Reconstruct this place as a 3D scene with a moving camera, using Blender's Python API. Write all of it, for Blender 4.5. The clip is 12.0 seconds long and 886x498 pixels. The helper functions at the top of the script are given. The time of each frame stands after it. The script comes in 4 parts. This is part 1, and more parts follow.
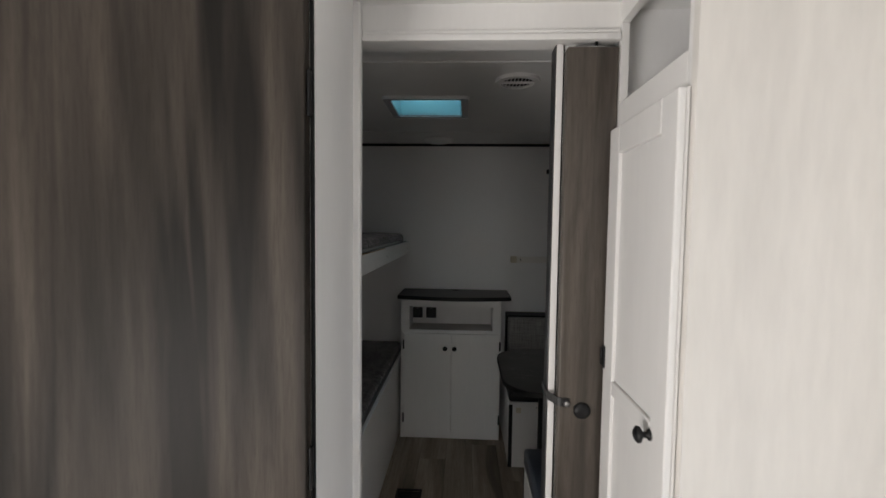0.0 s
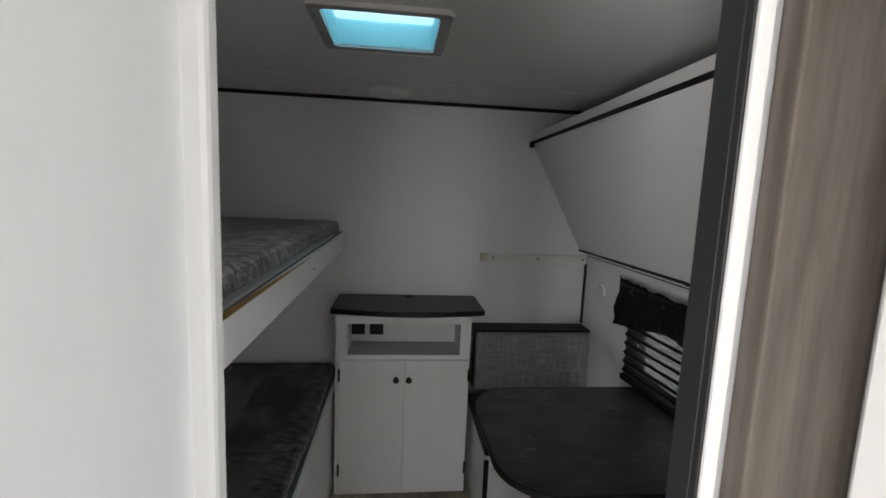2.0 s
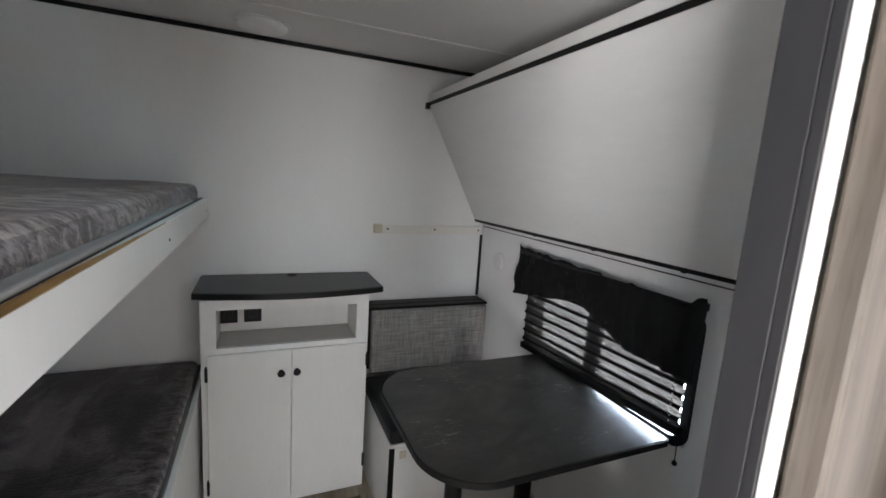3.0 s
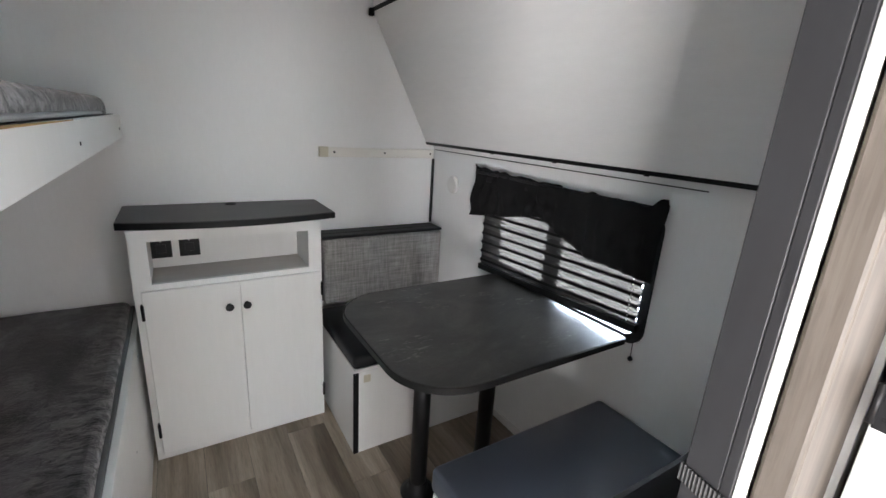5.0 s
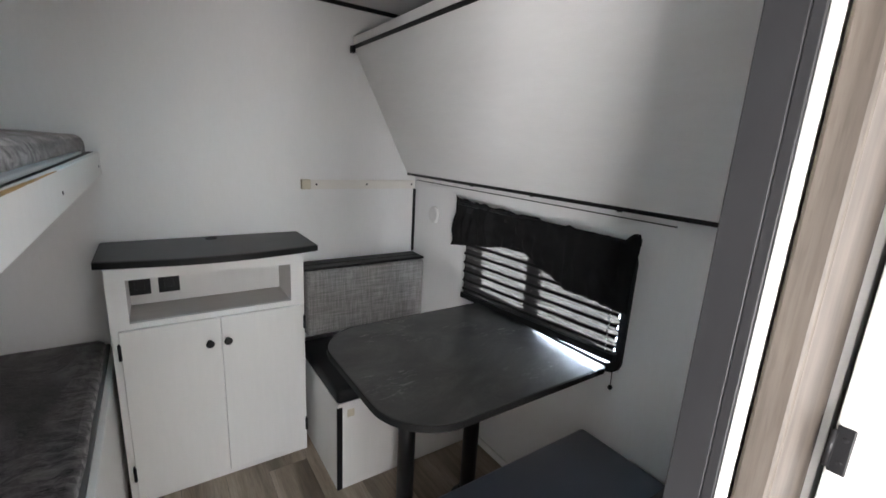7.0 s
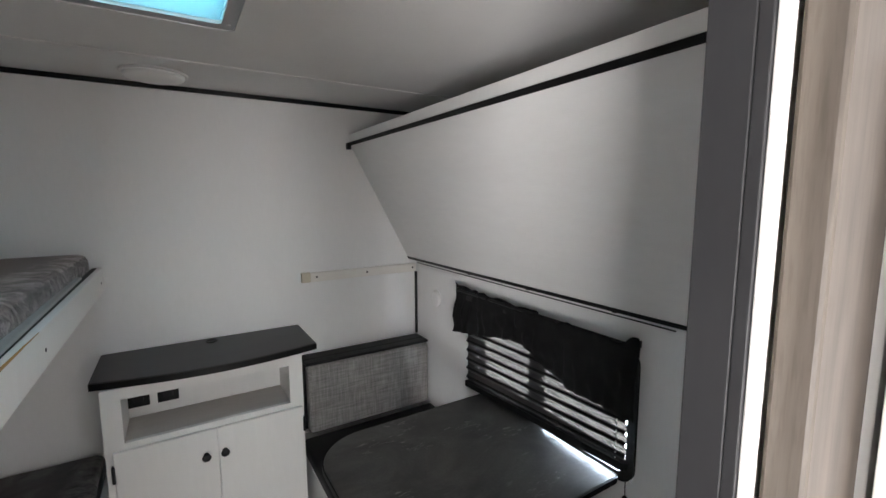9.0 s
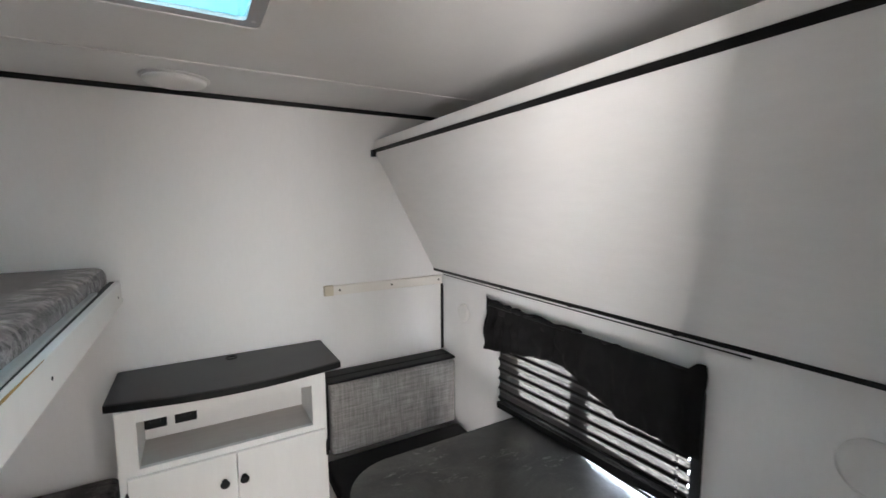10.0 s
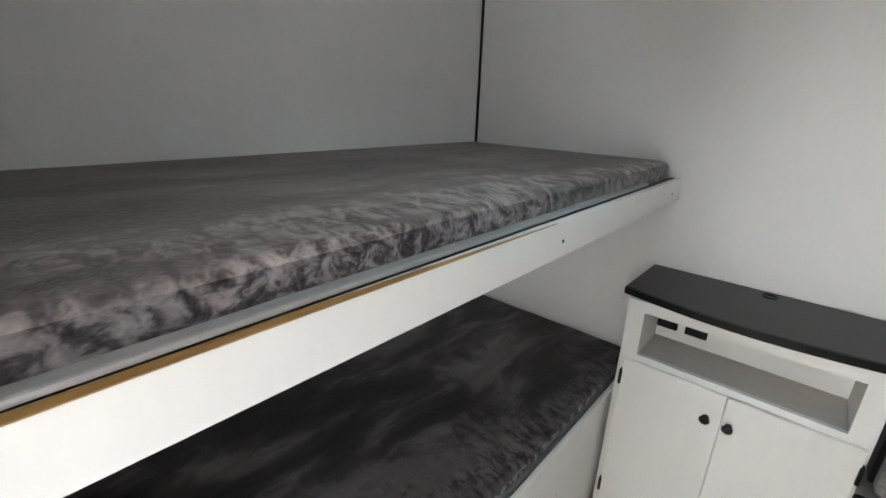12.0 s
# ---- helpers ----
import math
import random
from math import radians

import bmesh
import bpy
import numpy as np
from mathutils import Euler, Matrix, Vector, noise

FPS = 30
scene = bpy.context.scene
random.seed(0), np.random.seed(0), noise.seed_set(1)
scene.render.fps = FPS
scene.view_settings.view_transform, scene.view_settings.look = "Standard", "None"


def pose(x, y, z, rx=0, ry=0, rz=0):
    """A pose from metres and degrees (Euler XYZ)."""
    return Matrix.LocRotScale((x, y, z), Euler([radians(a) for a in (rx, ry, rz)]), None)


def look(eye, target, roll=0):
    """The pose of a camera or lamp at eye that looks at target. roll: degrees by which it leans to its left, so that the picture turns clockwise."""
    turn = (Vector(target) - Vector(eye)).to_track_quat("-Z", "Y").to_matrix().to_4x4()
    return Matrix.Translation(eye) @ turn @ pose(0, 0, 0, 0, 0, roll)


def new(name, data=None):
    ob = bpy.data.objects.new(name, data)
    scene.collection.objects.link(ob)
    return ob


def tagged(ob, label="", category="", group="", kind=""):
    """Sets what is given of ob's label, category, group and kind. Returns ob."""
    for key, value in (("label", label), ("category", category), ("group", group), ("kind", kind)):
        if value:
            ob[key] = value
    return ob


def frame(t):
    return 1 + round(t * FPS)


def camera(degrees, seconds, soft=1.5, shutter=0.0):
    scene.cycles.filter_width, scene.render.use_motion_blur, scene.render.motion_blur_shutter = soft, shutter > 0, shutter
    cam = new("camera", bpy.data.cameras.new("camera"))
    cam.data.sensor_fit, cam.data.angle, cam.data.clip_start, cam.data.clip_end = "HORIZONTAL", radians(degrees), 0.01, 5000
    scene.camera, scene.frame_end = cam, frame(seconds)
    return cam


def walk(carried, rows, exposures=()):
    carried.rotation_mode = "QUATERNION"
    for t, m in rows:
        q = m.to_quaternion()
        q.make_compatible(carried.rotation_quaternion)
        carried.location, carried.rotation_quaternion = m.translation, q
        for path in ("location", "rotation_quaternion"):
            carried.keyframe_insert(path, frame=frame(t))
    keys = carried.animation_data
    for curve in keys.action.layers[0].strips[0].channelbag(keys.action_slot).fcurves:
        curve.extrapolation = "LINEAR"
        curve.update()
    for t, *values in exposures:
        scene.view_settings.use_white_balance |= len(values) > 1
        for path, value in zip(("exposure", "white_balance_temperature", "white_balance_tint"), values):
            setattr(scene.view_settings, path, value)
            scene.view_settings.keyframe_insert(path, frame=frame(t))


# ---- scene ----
cam = camera(91.7, 12.0, shutter=0.3)
PATH = [
    (0, (0.477, 0.606, 1.355), (0.383, 2.6, 1.245), 0.7),
    (0.5, (0.44, 0.826, 1.4), (0.367, 2.82, 1.265), 0.2),
    (1, (0.416, 0.989, 1.412), (0.417, 2.981, 1.234), 0.0),
    (1.5, (0.406, 1.18, 1.42), (0.462, 3.17, 1.226), 0.8),
    (2, (0.362, 1.338, 1.444), (0.572, 3.311, 1.197), 2.4),
    (2.5, (0.32, 1.444, 1.428), (0.822, 3.359, 1.139), 3.1),
    (3, (0.293, 1.551, 1.373), (1.078, 3.361, 1.062), 3.8),
    (3.5, (0.292, 1.624, 1.323), (1.153, 3.374, 0.88), 2.9),
    (5.5, (0.247, 1.62, 1.27), (1.297, 3.229, 0.717), 3.9),
    (6, (0.246, 1.622, 1.273), (1.307, 3.223, 0.716), 4.0),
    (6.5, (0.245, 1.617, 1.279), (1.323, 3.209, 0.73), 4.0),
    (7, (0.245, 1.611, 1.322), (1.345, 3.217, 0.862), 3.2),
    (7.5, (0.251, 1.597, 1.381), (1.366, 3.206, 0.979), 1.7),
    (9.5, (0.344, 1.626, 1.502), (1.377, 3.325, 1.282), -0.3),
    (10, (0.335, 1.733, 1.499), (1.328, 3.457, 1.291), -0.4),
    (10.5, (0.322, 1.856, 1.507), (0.995, 3.728, 1.3), -0.6),
    (11, (0.319, 2.009, 1.497), (0.102, 3.98, 1.237), 2.0),
    (11.5, (0.398, 2.026, 1.45), (-0.723, 3.606, 0.954), 1.1),
    (12, (0.478, 1.914, 1.457), (-0.776, 3.336, 0.819), 1.95),
]
EXPOSURES = [(0.0, 0.1, 6500, 11), (0.5, 0.3, 6450, 11), (1.0, 0.45, 6400, 11), (1.5, 0.95, 6350, 10), (2.0, 1.2, 6300, 10), (2.5, 1.6, 6250, 11), (3.5, 2.65, 6250, 12),
             (5.5, 2.7, 6250, 12), (6.2, 2.65, 6250, 12), (7.0, 2.6, 6250, 12), (7.5, 2.25, 6300, 12), (9.5, 2.5, 6350, 12), (10.0, 2.95, 6450, 13), (10.5, 2.75, 6500, 13), (11.0, 3.15, 6600, 12), (11.5, 3.2, 6600, 12), (12.0, 3.0, 6450, 10)]
walk(cam, [(t, look(eye, target, roll)) for t, eye, target, roll in PATH], EXPOSURES)

# ---- world and light ----
world = bpy.data.worlds.new("sky")
scene.world = world
world.use_nodes = True
sky = world.node_tree.nodes.new("ShaderNodeTexSky")
sky.sky_type, sky.sun_disc = "NISHITA", False
sky.sun_elevation, sky.sun_rotation = radians(50), radians(10)
back = world.node_tree.nodes["Background"]
back.inputs["Strength"].default_value = 0.15
world.node_tree.links.new(sky.outputs[0], back.inputs["Color"])
sun = new("sun", bpy.data.lights.new("sun", "SUN"))
sun.data.energy, sun.data.angle, sun.data.color = 4.5, radians(0.5), (1.0, 0.95, 0.88)
sun.matrix_world = look((1.5, 7, 9), (0, 0, 0))


def window_light(name, eye, target, wide, high, watts, tint):
    lamp = new(name, bpy.data.lights.new(name, "AREA"))
    lamp.data.shape, lamp.data.size, lamp.data.size_y = "RECTANGLE", wide, high
    lamp.data.energy, lamp.data.color = watts, tint
    lamp.matrix_world = look(eye, target)


# daylight lamps in assumed, unseen openings of the front part of the trailer
# made-up side window: unseen fill for the light from the left
window_light("side_fill_light", (-0.80, 0.0, 0.56), (0.5, 0.7, 1.3), 1.1, 0.66, 29, (1.0, 0.96, 0.925))
window_light("front_window_light", (0.0, -4.47, 1.15), (0.3, 0, 1.35), 1.4, 1.1, 15, (1.0, 0.97, 0.94))
window_light("entry_door_light", (1.42, 0.40, 0.50), (0.3, 1.0, 1.1), 0.7, 0.8, 1.8, (0.84, 0.92, 1.0))
window_light("dinette_window_light", (1.47, 2.70, 0.865), (0.5, 2.70, 0.8), 0.76, 0.36, 9.0, (0.78, 0.89, 1.0))


# ---- materials ----
def shader(name, rough=0.5, metal=0.0):
    m = bpy.data.materials.new(name)
    m.use_nodes = True
    b = m.node_tree.nodes["Principled BSDF"]
    b.inputs["Roughness"].default_value, b.inputs["Metallic"].default_value = rough, metal
    return m, m.node_tree, b


def grain(nt, scale, detail=4.0, stretch=(1, 1, 1), rough=0.6, warp=0.0):
    co, mp, no = nt.nodes.new("ShaderNodeTexCoord"), nt.nodes.new("ShaderNodeMapping"), nt.nodes.new("ShaderNodeTexNoise")
    mp.inputs["Scale"].default_value = stretch
    no.inputs["Scale"].default_value, no.inputs["Detail"].default_value = scale, detail
    no.inputs["Roughness"].default_value, no.inputs["Distortion"].default_value = rough, warp
    nt.links.new(co.outputs["Object"], mp.inputs["Vector"])
    nt.links.new(mp.outputs["Vector"], no.inputs["Vector"])
    return no


def ramp(nt, source, stops):
    r = nt.nodes.new("ShaderNodeValToRGB")
    while len(r.color_ramp.elements) < len(stops):
        r.color_ramp.elements.new(0.5)
    for e, (p, c) in zip(r.color_ramp.elements, stops):
        e.position, e.color = p, (*c, 1)
    nt.links.new(source, r.inputs["Fac"])
    return r.outputs["Color"]


def blend(nt, a, b, fac, how="MULTIPLY"):
    m = nt.nodes.new("ShaderNodeMix")
    m.data_type, m.blend_type = "RGBA", how
    for value, socket in ((fac, m.inputs[0]), (a, m.inputs[6]), (b, m.inputs[7])):
        if isinstance(value, (int, float)):
            socket.default_value = value
        else:
            nt.links.new(value, socket)
    return m.outputs[2]


def relief(nt, b, source, strength, distance=0.002):
    bump = nt.nodes.new("ShaderNodeBump")
    bump.inputs["Strength"].default_value, bump.inputs["Distance"].default_value = strength, distance
    nt.links.new(source, bump.inputs["Height"])
    nt.links.new(bump.outputs["Normal"], b.inputs["Normal"])


def paint(name, colour, rough=0.5, vary=0.06, streak=(1, 1, 0.15), metal=0.0, fine=90, bump=0.08):
    """A painted, printed or plastic surface: broad stains, fine grain and a little relief."""
    m, nt, b = shader(name, rough, metal)
    broad, small = grain(nt, 3.5, 5, streak), grain(nt, fine, 3, streak)
    lo, hi = tuple(c * (1 - vary) for c in colour), tuple(min(1, c * (1 + vary)) for c in colour)
    c1 = ramp(nt, broad.outputs["Fac"], [(0.3, lo), (0.7, hi)])
    c2 = ramp(nt, small.outputs["Fac"], [(0.25, (1 - vary,) * 3), (0.75, (1, 1, 1))])
    nt.links.new(blend(nt, c1, c2, 1.0), b.inputs["Base Color"])
    r = nt.nodes.new("ShaderNodeMapRange")
    r.inputs["To Min"].default_value, r.inputs["To Max"].default_value = max(0.05, rough - 0.08), min(1, rough + 0.1)
    nt.links.new(broad.outputs["Fac"], r.inputs["Value"])
    nt.links.new(r.outputs["Result"], b.inputs["Roughness"])
    relief(nt, b, small.outputs["Fac"], bump, 0.001)
    return m


def wood(name, dark, light, along, rough=0.45, by_object=False, knots=True, wide=9.0, figure=0.0):
    """Printed wood grain that runs along one axis."""
    m, nt, b = shader(name, rough)
    stretch = [1.0, 1.0, 1.0]
    stretch["xyz".index(along)] = 0.07
    steep = 0.09 if wide < 6 else 0.18
    wide, lines, pores = grain(nt, wide, 3 if wide < 6 else 5, stretch, 0.6, 0.6), grain(nt, 60, 6, stretch, 0.7, 0.3), grain(nt, 260, 2, stretch)
    mid = tuple((a + c) / 2 for a, c in zip(dark, light))
    c = ramp(nt, wide.outputs["Fac"], [(0.5 - steep, dark), (0.5, mid), (0.5 + steep, light)])
    c = blend(nt, c, ramp(nt, lines.outputs["Fac"], [(0.3, (0.62, 0.6, 0.58)), (0.65, (1, 1, 1))]), 0.8)
    c = blend(nt, c, ramp(nt, pores.outputs["Fac"], [(0.35, (0.7, 0.68, 0.66)), (0.5, (1, 1, 1))]), 0.5)
    if figure:
        co, mp, wv = nt.nodes.new("ShaderNodeTexCoord"), nt.nodes.new("ShaderNodeMapping"), nt.nodes.new("ShaderNodeTexWave")
        mp.inputs["Scale"].default_value = [0.12 if q < 1 else 1.0 for q in stretch]
        wv.bands_direction = "X" if along != "x" else "Y"
        wv.inputs["Scale"].default_value, wv.inputs["Distortion"].default_value = figure, 9.0
        wv.inputs["Detail"].default_value, wv.inputs["Detail Scale"].default_value = 3.0, 1.1
        nt.links.new(co.outputs["Object"], mp.inputs["Vector"])
        nt.links.new(mp.outputs["Vector"], wv.inputs["Vector"])
        c = blend(nt, c, ramp(nt, wv.outputs["Fac"], [(0.0, (0.6, 0.58, 0.56)), (0.35, (1, 1, 1)), (1.0, (1.12, 1.1, 1.08))]), 0.45)
    if knots:
        k = grain(nt, 5, 2, [3 * s if s < 1 else s for s in stretch], 0.5, 1.2)
        c = blend(nt, c, ramp(nt, k.outputs["Fac"], [(0.24, (0.45, 0.4, 0.36)), (0.34, (1, 1, 1))]), 0.9)
    if by_object:
        info = nt.nodes.new("ShaderNodeObjectInfo")
        far = nt.nodes.new("ShaderNodeVectorMath")
        far.operation = "SCALE"
        far.inputs[0].default_value = (31, 17, 0)
        nt.links.new(info.outputs["Random"], far.inputs["Scale"])
        for n in [n for n in nt.nodes if n.type == "MAPPING"]:
            nt.links.new(far.outputs[0], n.inputs["Location"])
        c = blend(nt, c, ramp(nt, info.outputs["Random"], [(0, (0.88, 0.87, 0.86)), (1, (1.0, 0.985, 0.97))]), 1.0)
    nt.links.new(c, b.inputs["Base Color"])
    relief(nt, b, lines.outputs["Fac"], 0.15, 0.001)
    return m


def velvet(name, dark, mid, light, edge, lift=1.3):
    """Crushed plush: a calm brushed field, and a rubbed band of lifted pile near the edge at x = edge."""
    m, nt, b = shader(name, 0.85)
    patch, smear = grain(nt, 3.4, 5, (1.5, 0.7, 1), 0.6, 0.5), grain(nt, 6, 5, (1.5, 0.5, 1), 0.62, 0.25)
    crush, pile = grain(nt, 36, 5, (0.5, 1.0, 1), 0.7, 0.5), grain(nt, 170, 3, (0.5, 1.5, 1), 0.6, 0.4)
    field = ramp(nt, patch.outputs["Fac"], [(0.40, dark), (0.50, mid), (0.58, tuple(lift * c for c in mid))])
    field = blend(nt, field, ramp(nt, smear.outputs["Fac"], [(0.42, (0.78, 0.77, 0.78)), (0.55, (1, 1, 1)), (0.66, (1.5, 1.47, 1.45))]), 0.9)
    tuft = ramp(nt, crush.outputs["Fac"], [(0.36, tuple(0.6 * c for c in dark)), (0.46, mid), (0.52, tuple(0.5 * (p + q) for p, q in zip(mid, light))), (0.64, light)])
    tuft = blend(nt, tuft, ramp(nt, patch.outputs["Fac"], [(0.40, (0.55, 0.54, 0.55)), (0.52, (1.1, 1.1, 1.1)), (0.6, (1.45, 1.43, 1.42))]), 1.0)
    where = nt.nodes.new("ShaderNodeTexCoord")
    split = nt.nodes.new("ShaderNodeSeparateXYZ")
    nt.links.new(where.outputs["Object"], split.inputs[0])
    wander = nt.nodes.new("ShaderNodeMath")
    wander.operation, wander.inputs[1].default_value = "MULTIPLY_ADD", 0.9
    nt.links.new(smear.outputs["Fac"], wander.inputs[0])
    nt.links.new(split.outputs["X"], wander.inputs[2])
    band = nt.nodes.new("ShaderNodeMapRange")
    band.interpolation_type = "SMOOTHSTEP"
    band.inputs["From Min"].default_value, band.inputs["From Max"].default_value = edge + 0.26, edge + 0.44
    nt.links.new(wander.outputs[0], band.inputs["Value"])
    c = blend(nt, field, tuft, band.outputs["Result"], "MIX")
    c = blend(nt, c, ramp(nt, pile.outputs["Fac"], [(0.3, (0.7, 0.7, 0.7)), (0.65, (1.1, 1.1, 1.1))]), 0.7)
    nt.links.new(c, b.inputs["Base Color"])
    b.inputs["Sheen Weight"].default_value, b.inputs["Sheen Roughness"].default_value = 0.4, 0.35
    b.inputs["Sheen Tint"].default_value = (0.95, 0.9, 0.87, 1)
    add = nt.nodes.new("ShaderNodeMath")
    nt.links.new(crush.outputs["Fac"], add.inputs[0])
    nt.links.new(pile.outputs["Fac"], add.inputs[1])
    relief(nt, b, add.outputs[0], 0.5, 0.006)
    return m


def tweed(name):
    m, nt, b = shader(name, 0.9)
    warp, weft, blot = grain(nt, 120, 3, (1, 1, 0.08)), grain(nt, 120, 3, (0.06, 1, 1)), grain(nt, 14, 3)
    c = ramp(nt, warp.outputs["Fac"], [(0.35, (0.2, 0.195, 0.19)), (0.65, (0.47, 0.455, 0.44))])
    d = ramp(nt, weft.outputs["Fac"], [(0.35, (0.2, 0.195, 0.19)), (0.65, (0.47, 0.455, 0.44))])
    c = blend(nt, c, d, 0.5, "MIX")
    c = blend(nt, c, ramp(nt, blot.outputs["Fac"], [(0.3, (0.85, 0.85, 0.85)), (0.7, (1, 1, 1))]), 1.0)
    nt.links.new(c, b.inputs["Base Color"])
    relief(nt, b, warp.outputs["Fac"], 0.4, 0.002)
    return m


def stone_laminate(name):
    """Dark slate print with scattered pale scratches."""
    m, nt, b = shader(name, 0.34)
    cloud, vein, patch, fine = grain(nt, 5, 6, (0.7, 1, 1), 0.6, 0.6), grain(nt, 34, 6, (0.45, 1.5, 1), 0.7, 1.6), grain(nt, 4.5, 3, (0.8, 1.2, 1), 0.5, 0.8), grain(nt, 120, 3)
    c = ramp(nt, cloud.outputs["Fac"], [(0.36, (0.022, 0.0213, 0.0205)), (0.5, (0.043, 0.0415, 0.039)), (0.66, (0.088, 0.084, 0.078))])
    v = ramp(nt, vein.outputs["Fac"], [(0.56, (0, 0, 0)), (0.68, (0.22, 0.21, 0.2))])
    v = blend(nt, v, ramp(nt, patch.outputs["Fac"], [(0.52, (0, 0, 0)), (0.62, (1, 1, 1))]), 1.0)
    c = blend(nt, c, v, 1.0, "ADD")
    c = blend(nt, c, ramp(nt, fine.outputs["Fac"], [(0.3, (0.75, 0.75, 0.75)), (0.7, (1, 1, 1))]), 1.0)
    nt.links.new(c, b.inputs["Base Color"])
    relief(nt, b, fine.outputs["Fac"], 0.12, 0.001)
    return m


def shade_mesh(name):
    """Pleated shade cloth with an irregular open weave that lets daylight through."""
    m, nt, b = shader(name, 0.9)
    b.inputs["Base Color"].default_value = (0.02, 0.02, 0.021, 1)
    weave = grain(nt, 160, 5, (1, 0.7, 1.1), 0.8, 0.2)
    clear, mix = nt.nodes.new("ShaderNodeBsdfTransparent"), nt.nodes.new("ShaderNodeMixShader")
    nt.links.new(ramp(nt, weave.outputs["Fac"], [(0.45, (0.0015, 0.0015, 0.0015)), (0.58, (0.017, 0.017, 0.017))]), mix.inputs[0])
    clear.inputs["Color"].default_value = (1.0, 0.86, 0.73, 1)
    nt.links.new(b.outputs[0], mix.inputs[1])
    nt.links.new(clear.outputs[0], mix.inputs[2])
    nt.links.new(mix.outputs[0], nt.nodes["Material Output"].inputs["Surface"])
    return m


def glass_pane(name):
    m, nt, b = shader(name, 0.02)
    b.inputs["Transmission Weight"].default_value, b.inputs["IOR"].default_value = 1.0, 1.45
    b.inputs["Base Color"].default_value = (0.9, 0.93, 0.95, 1)
    return m


def blue_plastic(name):
    """Tinted translucent roof-vent lid that passes the sky's light."""
    m, nt, b = shader(name, 0.4)
    soft, mix = nt.nodes.new("ShaderNodeBsdfTranslucent"), nt.nodes.new("ShaderNodeMixShader")
    n = grain(nt, 12, 3)
    tint = ramp(nt, n.outputs["Fac"], [(0.3, (0.70, 0.89, 0.92)), (0.7, (0.75, 0.92, 0.95))])
    nt.links.new(tint, soft.inputs["Color"])
    nt.links.new(tint, b.inputs["Base Color"])
    mix.inputs[0].default_value = 0.85
    nt.links.new(b.outputs[0], mix.inputs[1])
    nt.links.new(soft.outputs[0], mix.inputs[2])
    nt.links.new(mix.outputs[0], nt.nodes["Material Output"].inputs["Surface"])
    return m


def gravel(name):
    m, nt, b = shader(name, 0.95)
    big, small = grain(nt, 2.5, 5), grain(nt, 22, 6, (1, 1, 1), 0.8)
    c = ramp(nt, small.outputs["Fac"], [(0.35, (0.12, 0.11, 0.1)), (0.65, (0.5, 0.48, 0.46))])
    c = blend(nt, c, ramp(nt, big.outputs["Fac"], [(0.3, (0.75, 0.74, 0.72)), (0.7, (1, 1, 1))]), 1.0)
    nt.links.new(c, b.inputs["Base Color"])
    relief(nt, b, small.outputs["Fac"], 0.8, 0.02)
    return m


WALL = paint("white_wall_panel", (0.86, 0.855, 0.845), 0.5, 0.025, (1, 1, 0.25), bump=0.03)
CREAM = paint("whitewashed_panel", (0.77, 0.745, 0.7), 0.55, 0.085, (1, 1, 0.16), fine=45)
CEIL = paint("ceiling_vinyl", (0.82, 0.815, 0.8), 0.55, 0.03, (1, 1, 1), fine=240)
WHITE = paint("white_laminate", (0.8, 0.79, 0.77), 0.42, 0.03, (1, 1, 0.12), fine=60, bump=0.03)
SHELF = paint("grey_washed_shelf", (0.62, 0.575, 0.54), 0.5, 0.08, (0.15, 1, 1), fine=70)
TRIM = paint("white_vinyl_trim", (0.8, 0.79, 0.77), 0.35, 0.03)
BLACK = paint("black_plastic", (0.008, 0.008, 0.0085), 0.45, 0.15)
RUBBER = paint("black_rubber_edge", (0.005, 0.005, 0.005), 0.6, 0.2)
SEAT_BLACK = paint("matt_black_vinyl", (0.008, 0.008, 0.009), 0.5, 0.15, (1, 1, 1), fine=320, bump=0.3)
BLACK_METAL = paint("black_powder_coat", (0.012, 0.012, 0.013), 0.38, 0.15, bump=0.03)
# black vinyl with the window's bluish sheen put into the base colour
VINYL = paint("blue_sheen_vinyl", (0.07, 0.082, 0.108), 0.3, 0.12, (1, 1, 1), fine=320, bump=0.3)
CLOTH = paint("black_curtain_cloth", (0.007, 0.007, 0.0075), 0.9, 0.25, (1, 1, 1), fine=400, bump=0.4)
GREY_PANEL = paint("grey_door_edge_laminate", (0.028, 0.028, 0.0295), 0.33, 0.12)
DOOR_WOOD = wood("dark_grey_oak_print", (0.010, 0.008, 0.0063), (0.08, 0.067, 0.055), "z", 0.6, wide=5.9, figure=2.2)
DOOR_WOOD.node_tree.nodes["Principled BSDF"].inputs["Specular IOR Level"].default_value = 0.25
LEAF_WOOD = wood("grey_oak_print", (0.045, 0.037, 0.03), (0.12, 0.102, 0.085), "z", 0.5, figure=7.0)
PLANK = wood("vinyl_plank", (0.17, 0.136, 0.1), (0.53, 0.445, 0.35), "y", 0.5, True, wide=7.0)
GAP = paint("plank_joint", (0.05, 0.043, 0.036), 0.8, 0.2)
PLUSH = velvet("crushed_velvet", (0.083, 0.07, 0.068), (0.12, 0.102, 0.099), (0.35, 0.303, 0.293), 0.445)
# same velvet with the shade below the upper bunk put into its colour
PLUSH_LOW = velvet("shaded_crushed_velvet", (0.014, 0.0125, 0.0135), (0.04, 0.036, 0.037), (0.11, 0.1, 0.099), 0.42, 3.0)
